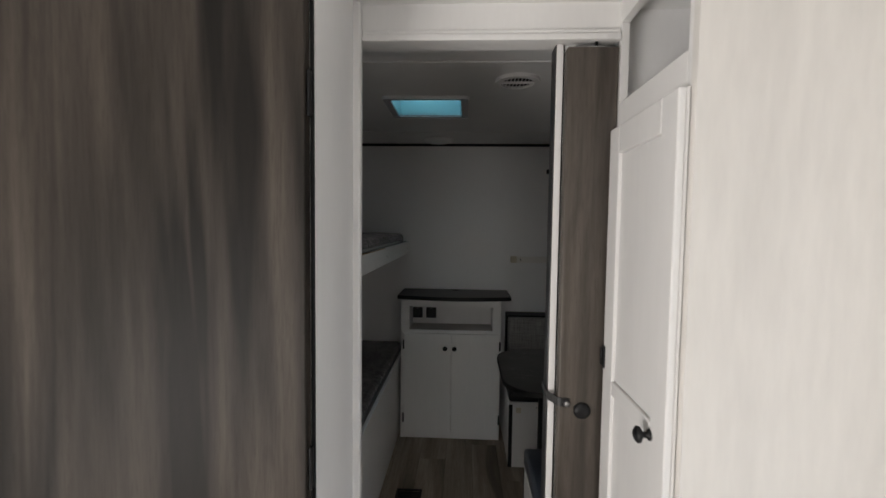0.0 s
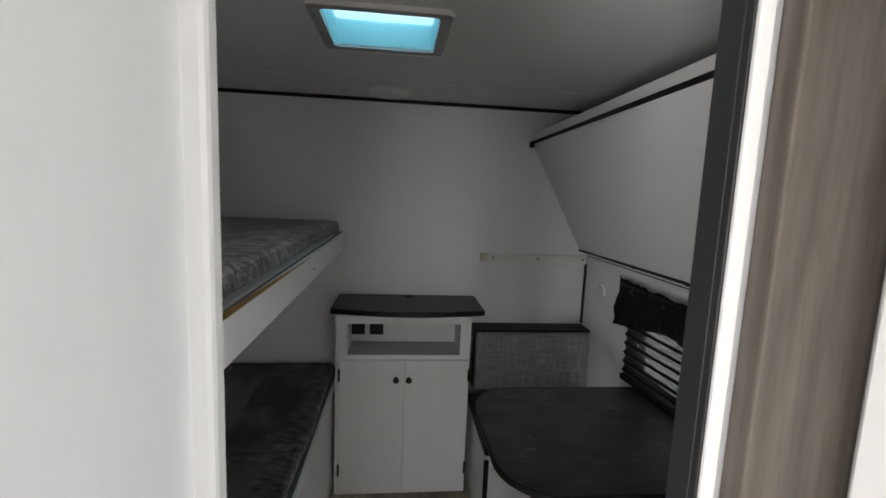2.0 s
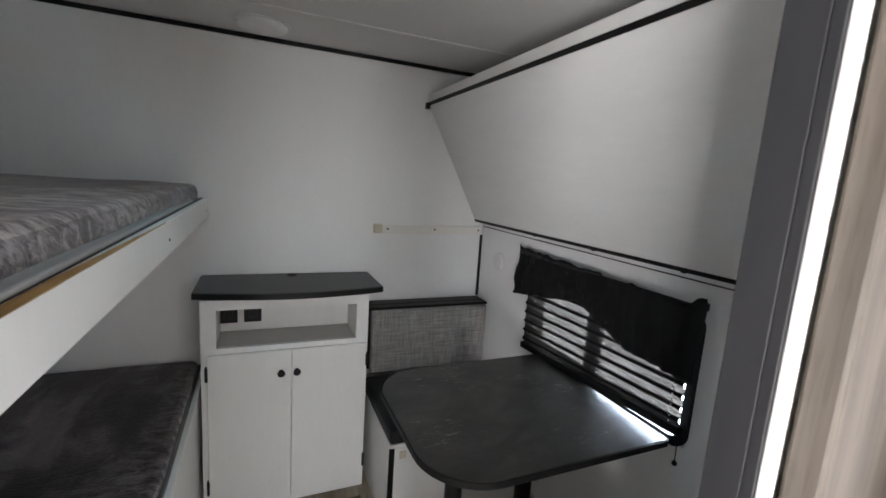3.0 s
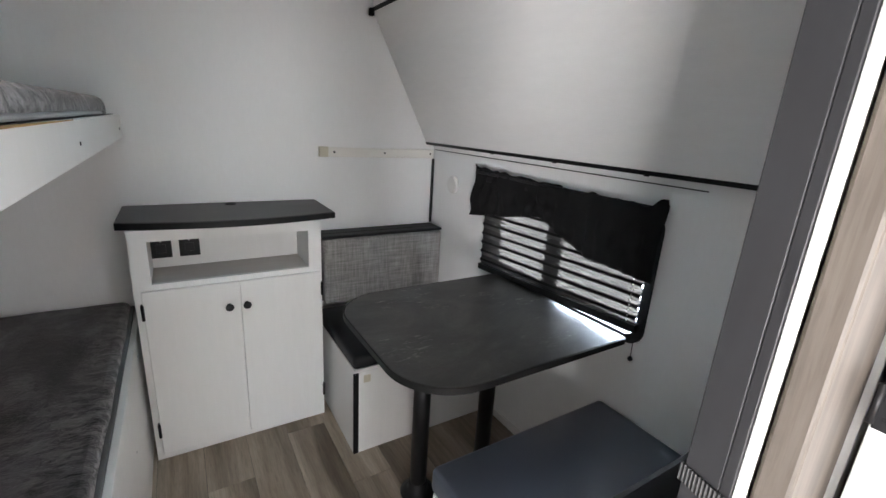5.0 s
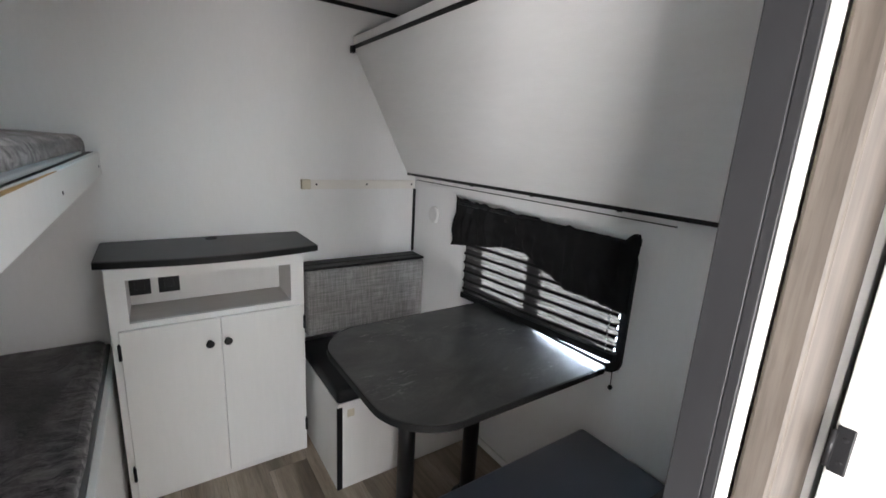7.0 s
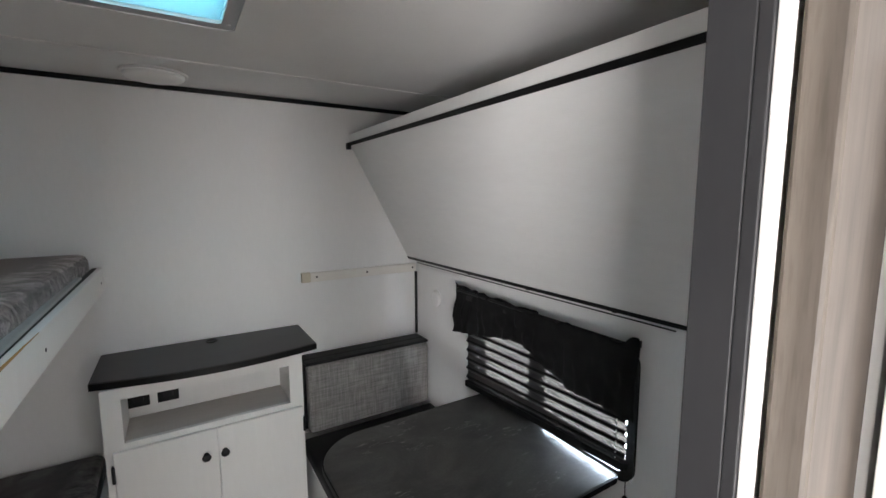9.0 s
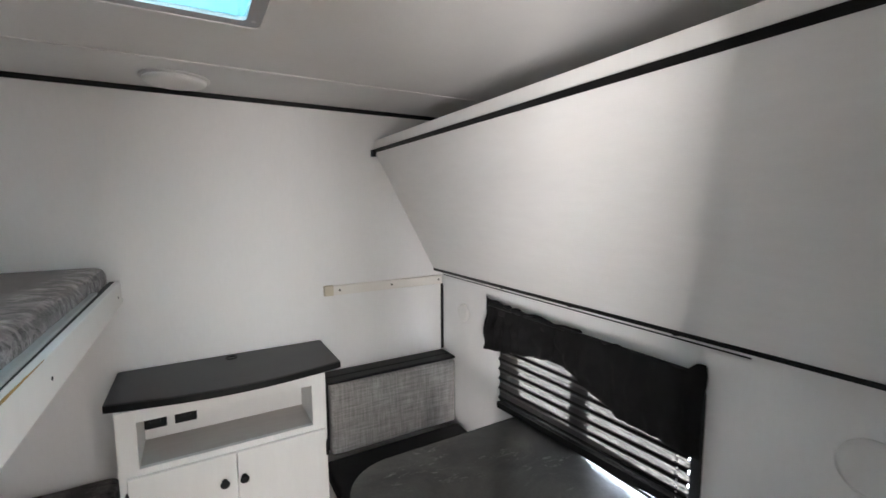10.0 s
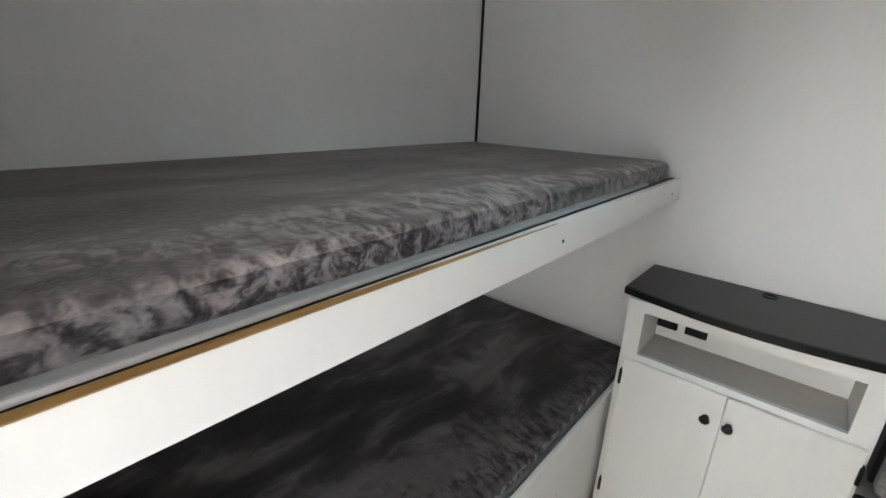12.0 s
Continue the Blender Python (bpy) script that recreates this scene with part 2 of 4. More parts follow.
# same fabric, darkened in colour for how upright faces catch light
PLUSH_SIDE = velvet("shaded_velvet_side", (0.014, 0.012, 0.014), (0.04, 0.035, 0.038), (0.2, 0.18, 0.182), 0.1)
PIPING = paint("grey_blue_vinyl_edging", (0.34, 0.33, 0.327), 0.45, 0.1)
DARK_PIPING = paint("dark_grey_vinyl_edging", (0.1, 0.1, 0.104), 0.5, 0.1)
RAW = wood("raw_plywood_edge", (0.2, 0.1, 0.025), (0.52, 0.31, 0.1), "y", 0.7, knots=False)
TWEED = tweed("grey_tweed")
SLATE = stone_laminate("slate_laminate")
DARK_TOP = paint("charcoal_laminate", (0.024, 0.024, 0.0252), 0.4, 0.16, (0.4, 1, 1), fine=200)
SHADE = shade_mesh("open_weave_shade")
GLASS = glass_pane("window_glass")
LID = blue_plastic("blue_vent_lid")
STEEL = paint("zinc_plated_steel", (0.6, 0.6, 0.6), 0.3, 0.05, metal=1.0)
GREY_TRIM = paint("grey_skylight_trim", (0.42, 0.42, 0.425), 0.45, 0.04)
LENS = paint("frosted_lamp_lens", (0.93, 0.93, 0.91), 0.3, 0.02)
CLEAT = paint("warm_white_wood", (0.83, 0.8, 0.75), 0.45, 0.03, (0.2, 1, 1), fine=60)
TAPE = paint("beige_wood_block", (0.66, 0.6, 0.47), 0.6, 0.1)
HOLLOW = paint("dark_vent_throat", (0.02, 0.02, 0.02), 0.8, 0.2)
GRAVEL = gravel("gravel")
for dull in (BLACK, BLACK_METAL, CLOTH, SEAT_BLACK, RUBBER, PLUSH, PLUSH_LOW, PLUSH_SIDE):
    dull.node_tree.nodes["Principled BSDF"].inputs["Specular IOR Level"].default_value = 0.28
VINYL.node_tree.nodes["Principled BSDF"].inputs["Specular IOR Level"].default_value = 0.85
SMUDGED = paint("white_bunk_panel", (0.81, 0.8, 0.785), 0.5, 0.035, (1, 0.22, 1), fine=50, bump=0.03)
WEBBING, wnt, wb = shader("black_webbing", 0.7)
ww = wnt.nodes.new("ShaderNodeTexWave")
ww.wave_type, ww.bands_direction = "BANDS", "Y"
ww.inputs["Scale"].default_value, ww.inputs["Distortion"].default_value = 75, 0.3
wco = wnt.nodes.new("ShaderNodeTexCoord")
wnt.links.new(wco.outputs["Object"], ww.inputs["Vector"])
wnt.links.new(ramp(wnt, ww.outputs["Fac"], [(0.3, (0.012, 0.012, 0.012)), (0.8, (0.06, 0.06, 0.06))]), wb.inputs["Base Color"])
relief(wnt, wb, ww.outputs["Fac"], 0.6, 0.002)


# ---- mesh helpers ----
def box(bm, x0, x1, y0, y1, z0, z1, bevel=0.0, seg=2):
    made = bmesh.ops.create_cube(bm, size=1.0)["verts"]
    bmesh.ops.scale(bm, vec=(x1 - x0, y1 - y0, z1 - z0), verts=made)
    bmesh.ops.translate(bm, vec=((x0 + x1) / 2, (y0 + y1) / 2, (z0 + z1) / 2), verts=made)
    if bevel:
        edges = list({e for v in made for e in v.link_edges})
        bmesh.ops.bevel(bm, geom=edges, offset=bevel, segments=seg, profile=0.5, affect="EDGES")
    return bm


def boxes(*dims, bevel=0.0):
    bm = bmesh.new()
    for d in dims:
        box(bm, *d, bevel=bevel)
    return bm


def rod(p, q, r, seg=12, r2=None):
    bm = bmesh.new()
    p, q = Vector(p), Vector(q)
    turn = (q - p).to_track_quat("Z", "Y").to_matrix().to_4x4()
    bmesh.ops.create_cone(bm, cap_ends=True, segments=seg, radius1=r, radius2=r if r2 is None else r2, depth=(q - p).length, matrix=Matrix.Translation((p + q) / 2) @ turn)
    return bm


def lathe(profile, centre, axis, seg=24):
    """Turns (radius, height) pairs round an axis."""
    bm = bmesh.new()
    turn = Vector(axis).to_track_quat("Z", "Y").to_matrix()
    rings = []
    for r, h in profile:
        rings.append([bm.verts.new(turn @ Vector((r * math.cos(2 * math.pi * k / seg), r * math.sin(2 * math.pi * k / seg), h)) + Vector(centre)) for k in range(seg)])
    for a, b in zip(rings, rings[1:]):
        for k in range(seg):
            bm.faces.new((a[k], a[(k + 1) % seg], b[(k + 1) % seg], b[k]))
    bm.faces.new(rings[0][::-1])
    bm.faces.new(rings[-1])
    return bm


def slab(outline, z0, z1, bevel=0.0):
    """A flat plate from an outline in plan."""
    bm = bmesh.new()
    f = bm.faces.new([bm.verts.new((x, y, z0)) for x, y in outline])
    up = bmesh.ops.extrude_face_region(bm, geom=[f])["geom"]
    bmesh.ops.translate(bm, vec=(0, 0, z1 - z0), verts=[g for g in up if isinstance(g, bmesh.types.BMVert)])
    bmesh.ops.recalc_face_normals(bm, faces=bm.faces)
    if bevel:
        flat = [e for e in bm.edges if abs(e.verts[0].co.z - e.verts[1].co.z) < 1e-6]
        bmesh.ops.bevel(bm, geom=flat, offset=bevel, segments=3, profile=0.5, affect="EDGES")
    return bm


def rounded(x0, x1, y0, y1, radii, seg=8):
    """A rectangle's outline with a radius for each corner, from x0 y0 counterclockwise."""
    pts = []
    for n, (cx, cy) in enumerate(((x0, y0), (x1, y0), (x1, y1), (x0, y1))):
        r = max(radii[n], 1e-4)
        sx, sy = (1, -1, -1, 1)[n], (1, 1, -1, -1)[n]
        for k in range(seg + 1):
            a = math.pi + math.pi / 2 * (n + k / seg)
            pts.append((cx + sx * r + r * math.cos(a), cy + sy * r + r * math.sin(a)))
    return pts


def frame_ring(bm, outer, inner, za, zb):
    """A flat ring between two outlines of equal count, za to zb thick."""
    vs = [[bm.verts.new((x, y, z)) for x, y in line] for line, z in ((outer, za), (inner, za), (inner, zb), (outer, zb))]
    n = len(outer)
    for a in range(4):
        p, q = vs[a], vs[(a + 1) % 4]
        for k in range(n):
            bm.faces.new((p[k], p[(k + 1) % n], q[(k + 1) % n], q[k]))
    bmesh.ops.recalc_face_normals(bm, faces=bm.faces)
    return bm


def thing(name, at, label, category, group="", kind=""):
    ob = new(name)
    ob.location, ob.empty_display_size = at, 0.1
    return tagged(ob, label, category, group, kind)


def origin(ob):
    at = Vector(ob.location)
    while ob.parent:
        ob = ob.parent
        at += Vector(ob.location)
    return at


def part(name, bm, material, parent, label="", smooth=False):
    """One mesh, given in the room's own metres, under a thing or a part."""
    me = bpy.data.meshes.new(name)
    bmesh.ops.translate(bm, vec=-origin(parent), verts=bm.verts)
    bm.to_mesh(me)
    bm.free()
    me.materials.append(material)
    for p in me.polygons:
        p.use_smooth = smooth
    ob = new(name, me)
    ob.parent = parent
    return tagged(ob, label)


def structure(name, bm, material, label, category, smooth=False):
    me = bpy.data.meshes.new(name)
    bm.to_mesh(me)
    bm.free()
    me.materials.append(material)
    for p in me.polygons:
        p.use_smooth = smooth
    return tagged(new(name, me), label, category, kind="structure")


# ---- plan: metres ----
LEFT, RIGHT, END, FRONT, TOP = -0.823, 1.405, 3.60, -4.5, 1.915
JAMB_L, JAMB_R, DOOR_Y = 0.205, 0.709, 1.735

# ---- structure ----
structure("floor", boxes((LEFT - 0.06, RIGHT + 0.06, FRONT - 0.06, END + 0.06, -0.08, -0.004)), GAP, "grey-brown wood-look vinyl plank floor", "floor")
wbm = boxes((RIGHT, RIGHT + 0.05, FRONT, 0.02, 0, TOP), (RIGHT, RIGHT + 0.05, 0.78, 2.30, 0, TOP), (RIGHT, RIGHT + 0.05, 0.02, 0.78, 1.84, TOP), (RIGHT, RIGHT + 0.05, 3.10, END, 0, TOP),
            (RIGHT, RIGHT + 0.05, 2.30, 3.10, 0, 0.665), (RIGHT, RIGHT + 0.05, 2.30, 3.10, 1.06, TOP))
structure("wall_east", wbm, WALL, "plain white panelled side wall with a window", "wall")
structure("wall_north", boxes((LEFT - 0.05, RIGHT + 0.05, END, END + 0.05, 0, TOP)), WALL, "plain white panelled end wall", "wall")
# the opening behind the side fill lamp is made up and unseen
structure("wall_west", boxes((LEFT - 0.05, LEFT, 0.58, END, 0, TOP), (LEFT - 0.05, LEFT, FRONT, -0.58, 0, TOP),
                             (LEFT - 0.05, LEFT, -0.58, 0.58, 0, 0.20), (LEFT - 0.05, LEFT, -0.58, 0.58, 0.92, TOP)), WALL, "plain white panelled side wall beside the bunks", "wall")
# unseen wall added behind the camera, its distance set for light falloff
structure("wall_south", boxes((LEFT - 0.05, -0.72, FRONT - 0.05, FRONT, 0, TOP), (0.72, RIGHT + 0.05, FRONT - 0.05, FRONT, 0, TOP),
                              (-0.72, 0.72, FRONT - 0.05, FRONT, 0, 0.58), (-0.72, 0.72, FRONT - 0.05, FRONT, 1.72, TOP)), WALL, "unseen plain white front wall of the trailer", "wall")
S0, S1, S2, S3 = 0.140, 0.462, 2.530, 2.820
structure("ceiling", boxes((LEFT - 0.05, S0, FRONT - 0.05, END + 0.05, TOP, TOP + 0.1), (S1, RIGHT + 0.05, FRONT - 0.05, END + 0.05, TOP, TOP + 0.1),
                           (S0, S1, FRONT - 0.05, S2, TOP, TOP + 0.1), (S0, S1, S3, END + 0.05, TOP, TOP + 0.1)), CEIL, "off-white vinyl trailer ceiling", "ceiling")
for y in (2.115, 3.225):
    structure("trim", boxes((LEFT, RIGHT, y - 0.011, y + 0.011, TOP - 0.005, TOP - 0.0005), bevel=0.002), TRIM, "narrow white batten over a ceiling joint", "trim")
structure("trim", boxes((LEFT + 0.001, RIGHT - 0.001, END - 0.010, END - 0.0005, TOP - 0.018, TOP - 0.0005), bevel=0.002), BLACK, "thin black strip along the top of the end wall", "trim")
structure("trim", boxes((LEFT + 0.0005, LEFT + 0.010, 1.80, END - 0.012, TOP - 0.018, TOP - 0.0005), bevel=0.002), BLACK, "thin black strip along the top of the side wall", "trim")
structure("trim", boxes((LEFT + 0.0005, LEFT + 0.010, END - 0.010, END - 0.0005, 1.20, TOP - 0.019), bevel=0.002), BLACK, "thin black strip in the wall corner", "trim")
structure("trim", boxes((RIGHT - 0.012, RIGHT - 0.0005, END - 0.012, END - 0.0005, 0.765, 1.10), bevel=0.002), BLACK, "thin black strip in the corner by the dinette", "trim")
structure("trim", boxes((RIGHT - 0.004, RIGHT - 0.0005, 2.2, 3.58, 1.146, 1.149)), BLACK, "fine dark joint line in the side wall", "trim")
structure("baseboard", boxes((RIGHT - 0.012, RIGHT - 0.0005, 2.40, 2.965, 0.0, 0.035), bevel=0.003), TRIM, "low white vinyl skirting by the dinette", "baseboard")

# bathroom block, header and closet block that frame the doorway
structure("partition_bath", boxes((JAMB_L - 0.04, JAMB_L - 0.012, 1.425, 1.722, 0, TOP)), WALL, "white bathroom wall beside the bunk room doorway", "wall")
structure("partition_bunk", boxes((LEFT, JAMB_L - 0.0405, 1.70, 1.722, 0, TOP)), WALL, "white partition at the foot of the bunks", "wall")
structure("partition_front", boxes((LEFT, -0.47, 1.425, 1.46, 0, TOP), (-0.47, JAMB_L - 0.0405, 1.425, 1.46, 1.87, TOP)), WALL, "white bathroom front wall around its door", "wall")
structure("trim", boxes((JAMB_L - 0.018, JAMB_L + 0.007, 1.7, 1.726, 0, TOP - 0.001), bevel=0.006), TRIM, "cream corner bead on the doorway edge", "trim")
structure("header", boxes((JAMB_L - 0.0115, 0.86, 1.7265, 1.79, 1.825, TOP)), TRIM, "white header panel over the doorway", "header")
structure("trim", boxes((JAMB_L + 0.0075, 0.859, 1.709, 1.7262, 1.818, 1.834), (JAMB_L + 0.0075, 0.859, 1.716, 1.7262, 1.8342, 1.846), bevel=0.003), TRIM, "stepped white moulding over the doorway", "trim")
structure("partition_dinette", boxes((JAMB_R + 0.024, RIGHT, 1.7655, 1.80, 0, TOP)), WALL, "white partition between dinette and closet", "wall")
structure("doorway_post", boxes((JAMB_R, JAMB_R + 0.0235, 1.7605, 1.7715, 0, 1.825), (JAMB_R - 0.0006, JAMB_R + 0.0235, 1.7717, 1.808, 0, 1.825), bevel=0.0012), GREY_PANEL, "grey laminate door post", "post")
structure("trim", boxes((JAMB_R + 0.002, JAMB_R + 0.019, 1.753, 1.7602, 0, 1.8245), bevel=0.002), TRIM, "narrow white edge strip on the door post", "trim")
CX, C0, C1 = 0.86, 1.351, 1.735
structure("closet_wall", boxes((CX, RIGHT, C0, C0 + 0.02, 0, TOP)), CREAM, "whitewashed cream panelled closet end wall", "wall")

# ---- closet ----
closet = thing("closet", (1.1, 1.54, 0), "white built-in closet with an open cubby above its door", "closet")
part("face_frame", boxes((CX, CX + 0.02, C0 + 0.0205, C0 + 0.034, 0, TOP - 0.001), (CX, CX + 0.02, C1 - 0.02, C1 - 0.002, 0, TOP - 0.001),
                         (CX, CX + 0.02, C0 + 0.0345, C1 - 0.0205, 1.585, 1.664), (CX, CX + 0.02, C0 + 0.0345, C1 - 0.0205, 1.86, TOP - 0.001), (CX, CX + 0.02, C0 + 0.0345, C1 - 0.0205, 0, 0.08), bevel=0.0015), WHITE, closet)
part("cubby", boxes((CX + 0.0205, 1.30, C0 + 0.0205, C1 - 0.002, 1.645, 1.660), (1.285, 1.30, C0 + 0.0205, C1 - 0.002, 1.6605, TOP - 0.001)), WHITE, closet)
cdoor = part("door", boxes((0.8525, 0.857, C0 + 0.015, C1 - 0.028, 0.06, 1.595)), WHITE, closet, "white shaker-style closet door")
for y0, y1 in ((C0 + 0.015, C0 + 0.078), (C1 - 0.092, C1 - 0.028)):
    part("stile", boxes((0.838, 0.8523, y0, y1, 0.06, 1.595), bevel=0.003), WHITE, cdoor)
for z0, z1 in ((1.528, 1.595), (0.95, 0.985), (0.06, 0.13)):
    part("rail", boxes((0.838, 0.8523, C0 + 0.0782, C1 - 0.0922, z0, z1), bevel=0.003), WHITE, cdoor)
part("panel", boxes((0.846, 0.8522, C0 + 0.0775, C1 - 0.0915, 0.9855, 1.5275)), WHITE, cdoor)
part("panel", boxes((0.846, 0.8522, C0 + 0.0775, C1 - 0.0915, 0.1305, 0.9495)), WHITE, cdoor)
part("knob", lathe([(0.011, 0), (0.011, 0.003), (0.006, 0.006), (0.006, 0.014), (0.015, 0.019), (0.016, 0.024), (0.010, 0.029)], (0.838, 1.425, 0.96), (-1, 0, 0), 20), BLACK_METAL, cdoor, "round black metal knob", True)
for z in (1.0, 0.2):
    hinge = part("hinge", boxes((0.8345, 0.8378, C1 - 0.046, C1 - 0.030, z, z + 0.056), bevel=0.0016), BLACK_METAL, cdoor, "black cabinet hinge")
    part("barrel", rod((0.8335, C1 - 0.0285, z + 0.006), (0.8335, C1 - 0.0285, z + 0.050), 0.0035, 14), BLACK_METAL, hinge, smooth=True)
    for dz in (0.014, 0.042):
        part("screw", lathe([(0.0032, 0), (0.0032, 0.0006), (0.0015, 0.001)], (0.8345, C1 - 0.039, z + dz), (-1, 0, 0), 10), BLACK_METAL, hinge)

# ---- bathroom door and folding leaf ----
bath = structure("door_1", boxes((-0.468, 0.182, 1.395, 1.424, 0.015, 1.862), bevel=0.003), DOOR_WOOD, "closed dark grey-brown wood-look bathroom door", "door")
for z0 in (1.555, 0.835, 0.2):
    part("hinge", boxes((0.1825, 0.190, 1.402, 1.418, z0, z0 + 0.085), bevel=0.003), BLACK_METAL, bath, "black butt hinge")
structure("trim", boxes((0.1835, 0.191, 1.4195, 1.4245, 0, 1.87), bevel=0.001), BLACK, "black gap strip at the hinge side of the door", "trim")
structure("door_2", boxes((0.7305, 0.8585, 1.7215, 1.7525, 0.02, 1.806), bevel=0.004), LEAF_WOOD, "folded-back grey oak-look bunk room door leaf", "door")
track = thing("door_track_hook", (0.806, 1.74, 1.81), "small metal hook at the top of the folded door", "hook")
part("plate", boxes((0.785, 0.83, 1.729, 1.7465, 1.8065, 1.8105), bevel=0.001), STEEL, track)
part("pin", rod((0.806, 1.738, 1.8105), (0.806, 1.738, 1.8245), 0.004), BLACK_METAL, track)


def ribbon(points, z, high, thick):
    bm = bmesh.new()
    rings = []
    for n, (x, y) in enumerate(points):
        a, b = points[max(0, n - 1)], points[min(len(points) - 1, n + 1)]
        d = Vector((b[0] - a[0], b[1] - a[1])).normalized()
        nx, ny = d.y * thick / 2, -d.x * thick / 2
        zz = z[n]
        rings.append([bm.verts.new(c) for c in ((x + nx, y + ny, zz - high / 2), (x + nx, y + ny, zz + high / 2), (x - nx, y - ny, zz + high / 2), (x - nx, y - ny, zz - high / 2))])
    for a, b in zip(rings, rings[1:]):
        for k in range(4):
            bm.faces.new((a[k], a[(k + 1) % 4], b[(k + 1) % 4], b[k]))
    bm.faces.new(rings[0][::-1])
    bm.faces.new(rings[-1])
    bmesh.ops.recalc_face_normals(bm, faces=bm.faces)
    return bm


strap = thing("door_strap", (0.72, 1.75, 0.9), "ribbed black webbing strap holding the folded door", "strap")
part("webbing", ribbon([(0.716, 1.812), (0.7065, 1.811), (0.7055, 1.79), (0.7055, 1.758), (0.709, 1.7475), (0.7195, 1.732), (0.7265, 1.7215), (0.738, 1.7185), (0.760, 1.7185)],
                       [0.915, 0.915, 0.912, 0.906, 0.904, 0.902, 0.900, 0.898, 0.896], 0.022, 0.0025), WEBBING, strap)
part("rose", lathe([(0.022, 0), (0.022, 0.004), (0.017, 0.009), (0.005, 0.011)], (0.792, 1.7215, 0.876), (0, -1, 0)), BLACK_METAL, strap, "round black hook plate", True)
part("screw", lathe([(0.007, 0), (0.008, 0.004), (0.005, 0.009), (0.002, 0.010)], (0.751, 1.7172, 0.896), (0, -1, 0), 14), STEEL, strap, "bright metal snap stud", True)


# ---- bunks ----
def mattress(bm, x0, x1, y0, y1, z0, z1, bulge, seed):
    """A plush cushion: rounded box with a slightly uneven top."""
    nx, ny = 28, 60
    ring = []
    r = 0.024
    prof = [(0, 0), (0, 0.3), (0, 0.6), (r * 0.08, 0.75), (r * 0.3, 0.89), (r * 0.6, 0.965), (r, 1.0)]
    rows = []
    for inset, h in prof:
        z = z0 + (z1 - z0) * h
        pts = []
        for x, y in rounded(x0 + inset, x1 - inset, y0 + inset, y1 - inset, (0.014,) * 4, 4):
            pts.append((x, y, z))
        rows.append(pts)
    dense = []
    for pts in rows:
        line = []
        for a, b in zip(pts, pts[1:] + pts[:1]):
            steps = max(1, round((Vector(b) - Vector(a)).length / 0.03)) if (Vector(b) - Vector(a)).length > 0.1 else 1
            line += [tuple(Vector(a).lerp(Vector(b), k / steps)) for k in range(steps)]
        dense.append(line)
    n = min(len(d) for d in dense)
    vs = []
    for d in dense:
        vs.append([])
        for k in range(n):
            x, y, z = d[k * len(d) // n]
            w = noise.noise(Vector((x * 7, y * 7, z * 7 + seed))) * bulge if z < z1 - 0.001 else 0.0
            vs[-1].append(bm.verts.new((x + w * 0.8, y + w * 0.5, z + (w if z > z0 + 0.01 else 0))))
    for a, b in zip(vs, vs[1:]):
        for k in range(n):
            bm.faces.new((a[k], a[(k + 1) % n], b[(k + 1) % n], b[k]))
    bm.faces.new(vs[0][::-1])
    grid = []
    for i in range(nx + 1):
        grid.append([])
        for j in range(ny + 1):
            x, y = x0 + r + (x1 - x0 - 2 * r) * i / nx, y0 + r + (y1 - y0 - 2 * r) * j / ny
            edge = min(i, nx - i, 3) / 3 * min(j, ny - j, 3) / 3
            grid[-1].append(bm.verts.new((x, y, z1 + edge * (0.004 + bulge * 1.3 * noise.noise(Vector((x * 5, y * 5, seed)))))))
    for i in range(nx):
        for j in range(ny):
            bm.faces.new((grid[i][j], grid[i + 1][j], grid[i + 1][j + 1], grid[i][j + 1]))
    return bm


upper = thing("upper_bunk", (-0.38, 2.66, 1.09), "white upper bunk shelf with a raw plywood edge", "bunk")
part("fascia", boxes((0.081, 0.099, 1.737, 3.572, 1.160, 1.2395), bevel=0.002), WHITE, upper, "white laminate front board")
ply = bmesh.new()
prev = None
for k in range(121):
    y = 1.738 + 0.95 * k / 120
    wide = 0.015 * min(1.0, 0.06 + (2.69 - y) / 0.6)
    chip = 0.0010 + 0.0010 * noise.noise(Vector((y * 26, 3, 0))) + 0.0008 * noise.noise(Vector((y * 90, 7, 0)))
    ring = [ply.verts.new(c) for c in ((0.0994, y, 1.2393 - 0.4 * chip), (0.0991, y, 1.2400), (0.0994 - wide + 2 * chip, y, 1.2408 + 0.5 * chip), (0.0994 - wide, y, 1.2396))]
    if prev:
        for a in range(4):
            ply.faces.new((prev[a], prev[(a + 1) % 4], ring[(a + 1) % 4], ring[a]))
    prev = ring
bmesh.ops.recalc_face_normals(ply, faces=ply.faces)
part("plywood_edge", ply, RAW, upper, "chipped raw plywood edge")
part("platform", boxes((LEFT + 0.001, 0.0805, 1.737, 3.598, 1.178, 1.212)), WHITE, upper)
part("edge_seam", boxes((0.0690, 0.0825, 1.74, 3.568, 1.2397, 1.2412)), BLACK, upper, "dark gap above the front board")
part("cleat", boxes((LEFT + 0.001, 0.099, 3.573, 3.598, 1.162, 1.177)), WHITE, upper)
for y in (2.72, 3.50):
    part("screw", lathe([(0.004, 0), (0.004, 0.001), (0.002, 0.0015)], (0.099, y, 1.195), (1, 0, 0), 10), BLACK_METAL, upper)
um = thing("mattress", (-0.38, 2.66, 1.2125), "dark grey crushed velvet mattress on the upper bunk", "mattress", "bunk mattresses")
uc = part("cover", mattress(bmesh.new(), LEFT + 0.004, 0.066, 1.742, 3.56, 1.2125, 1.297, 0.004, 1.7), PLUSH, um, smooth=True)
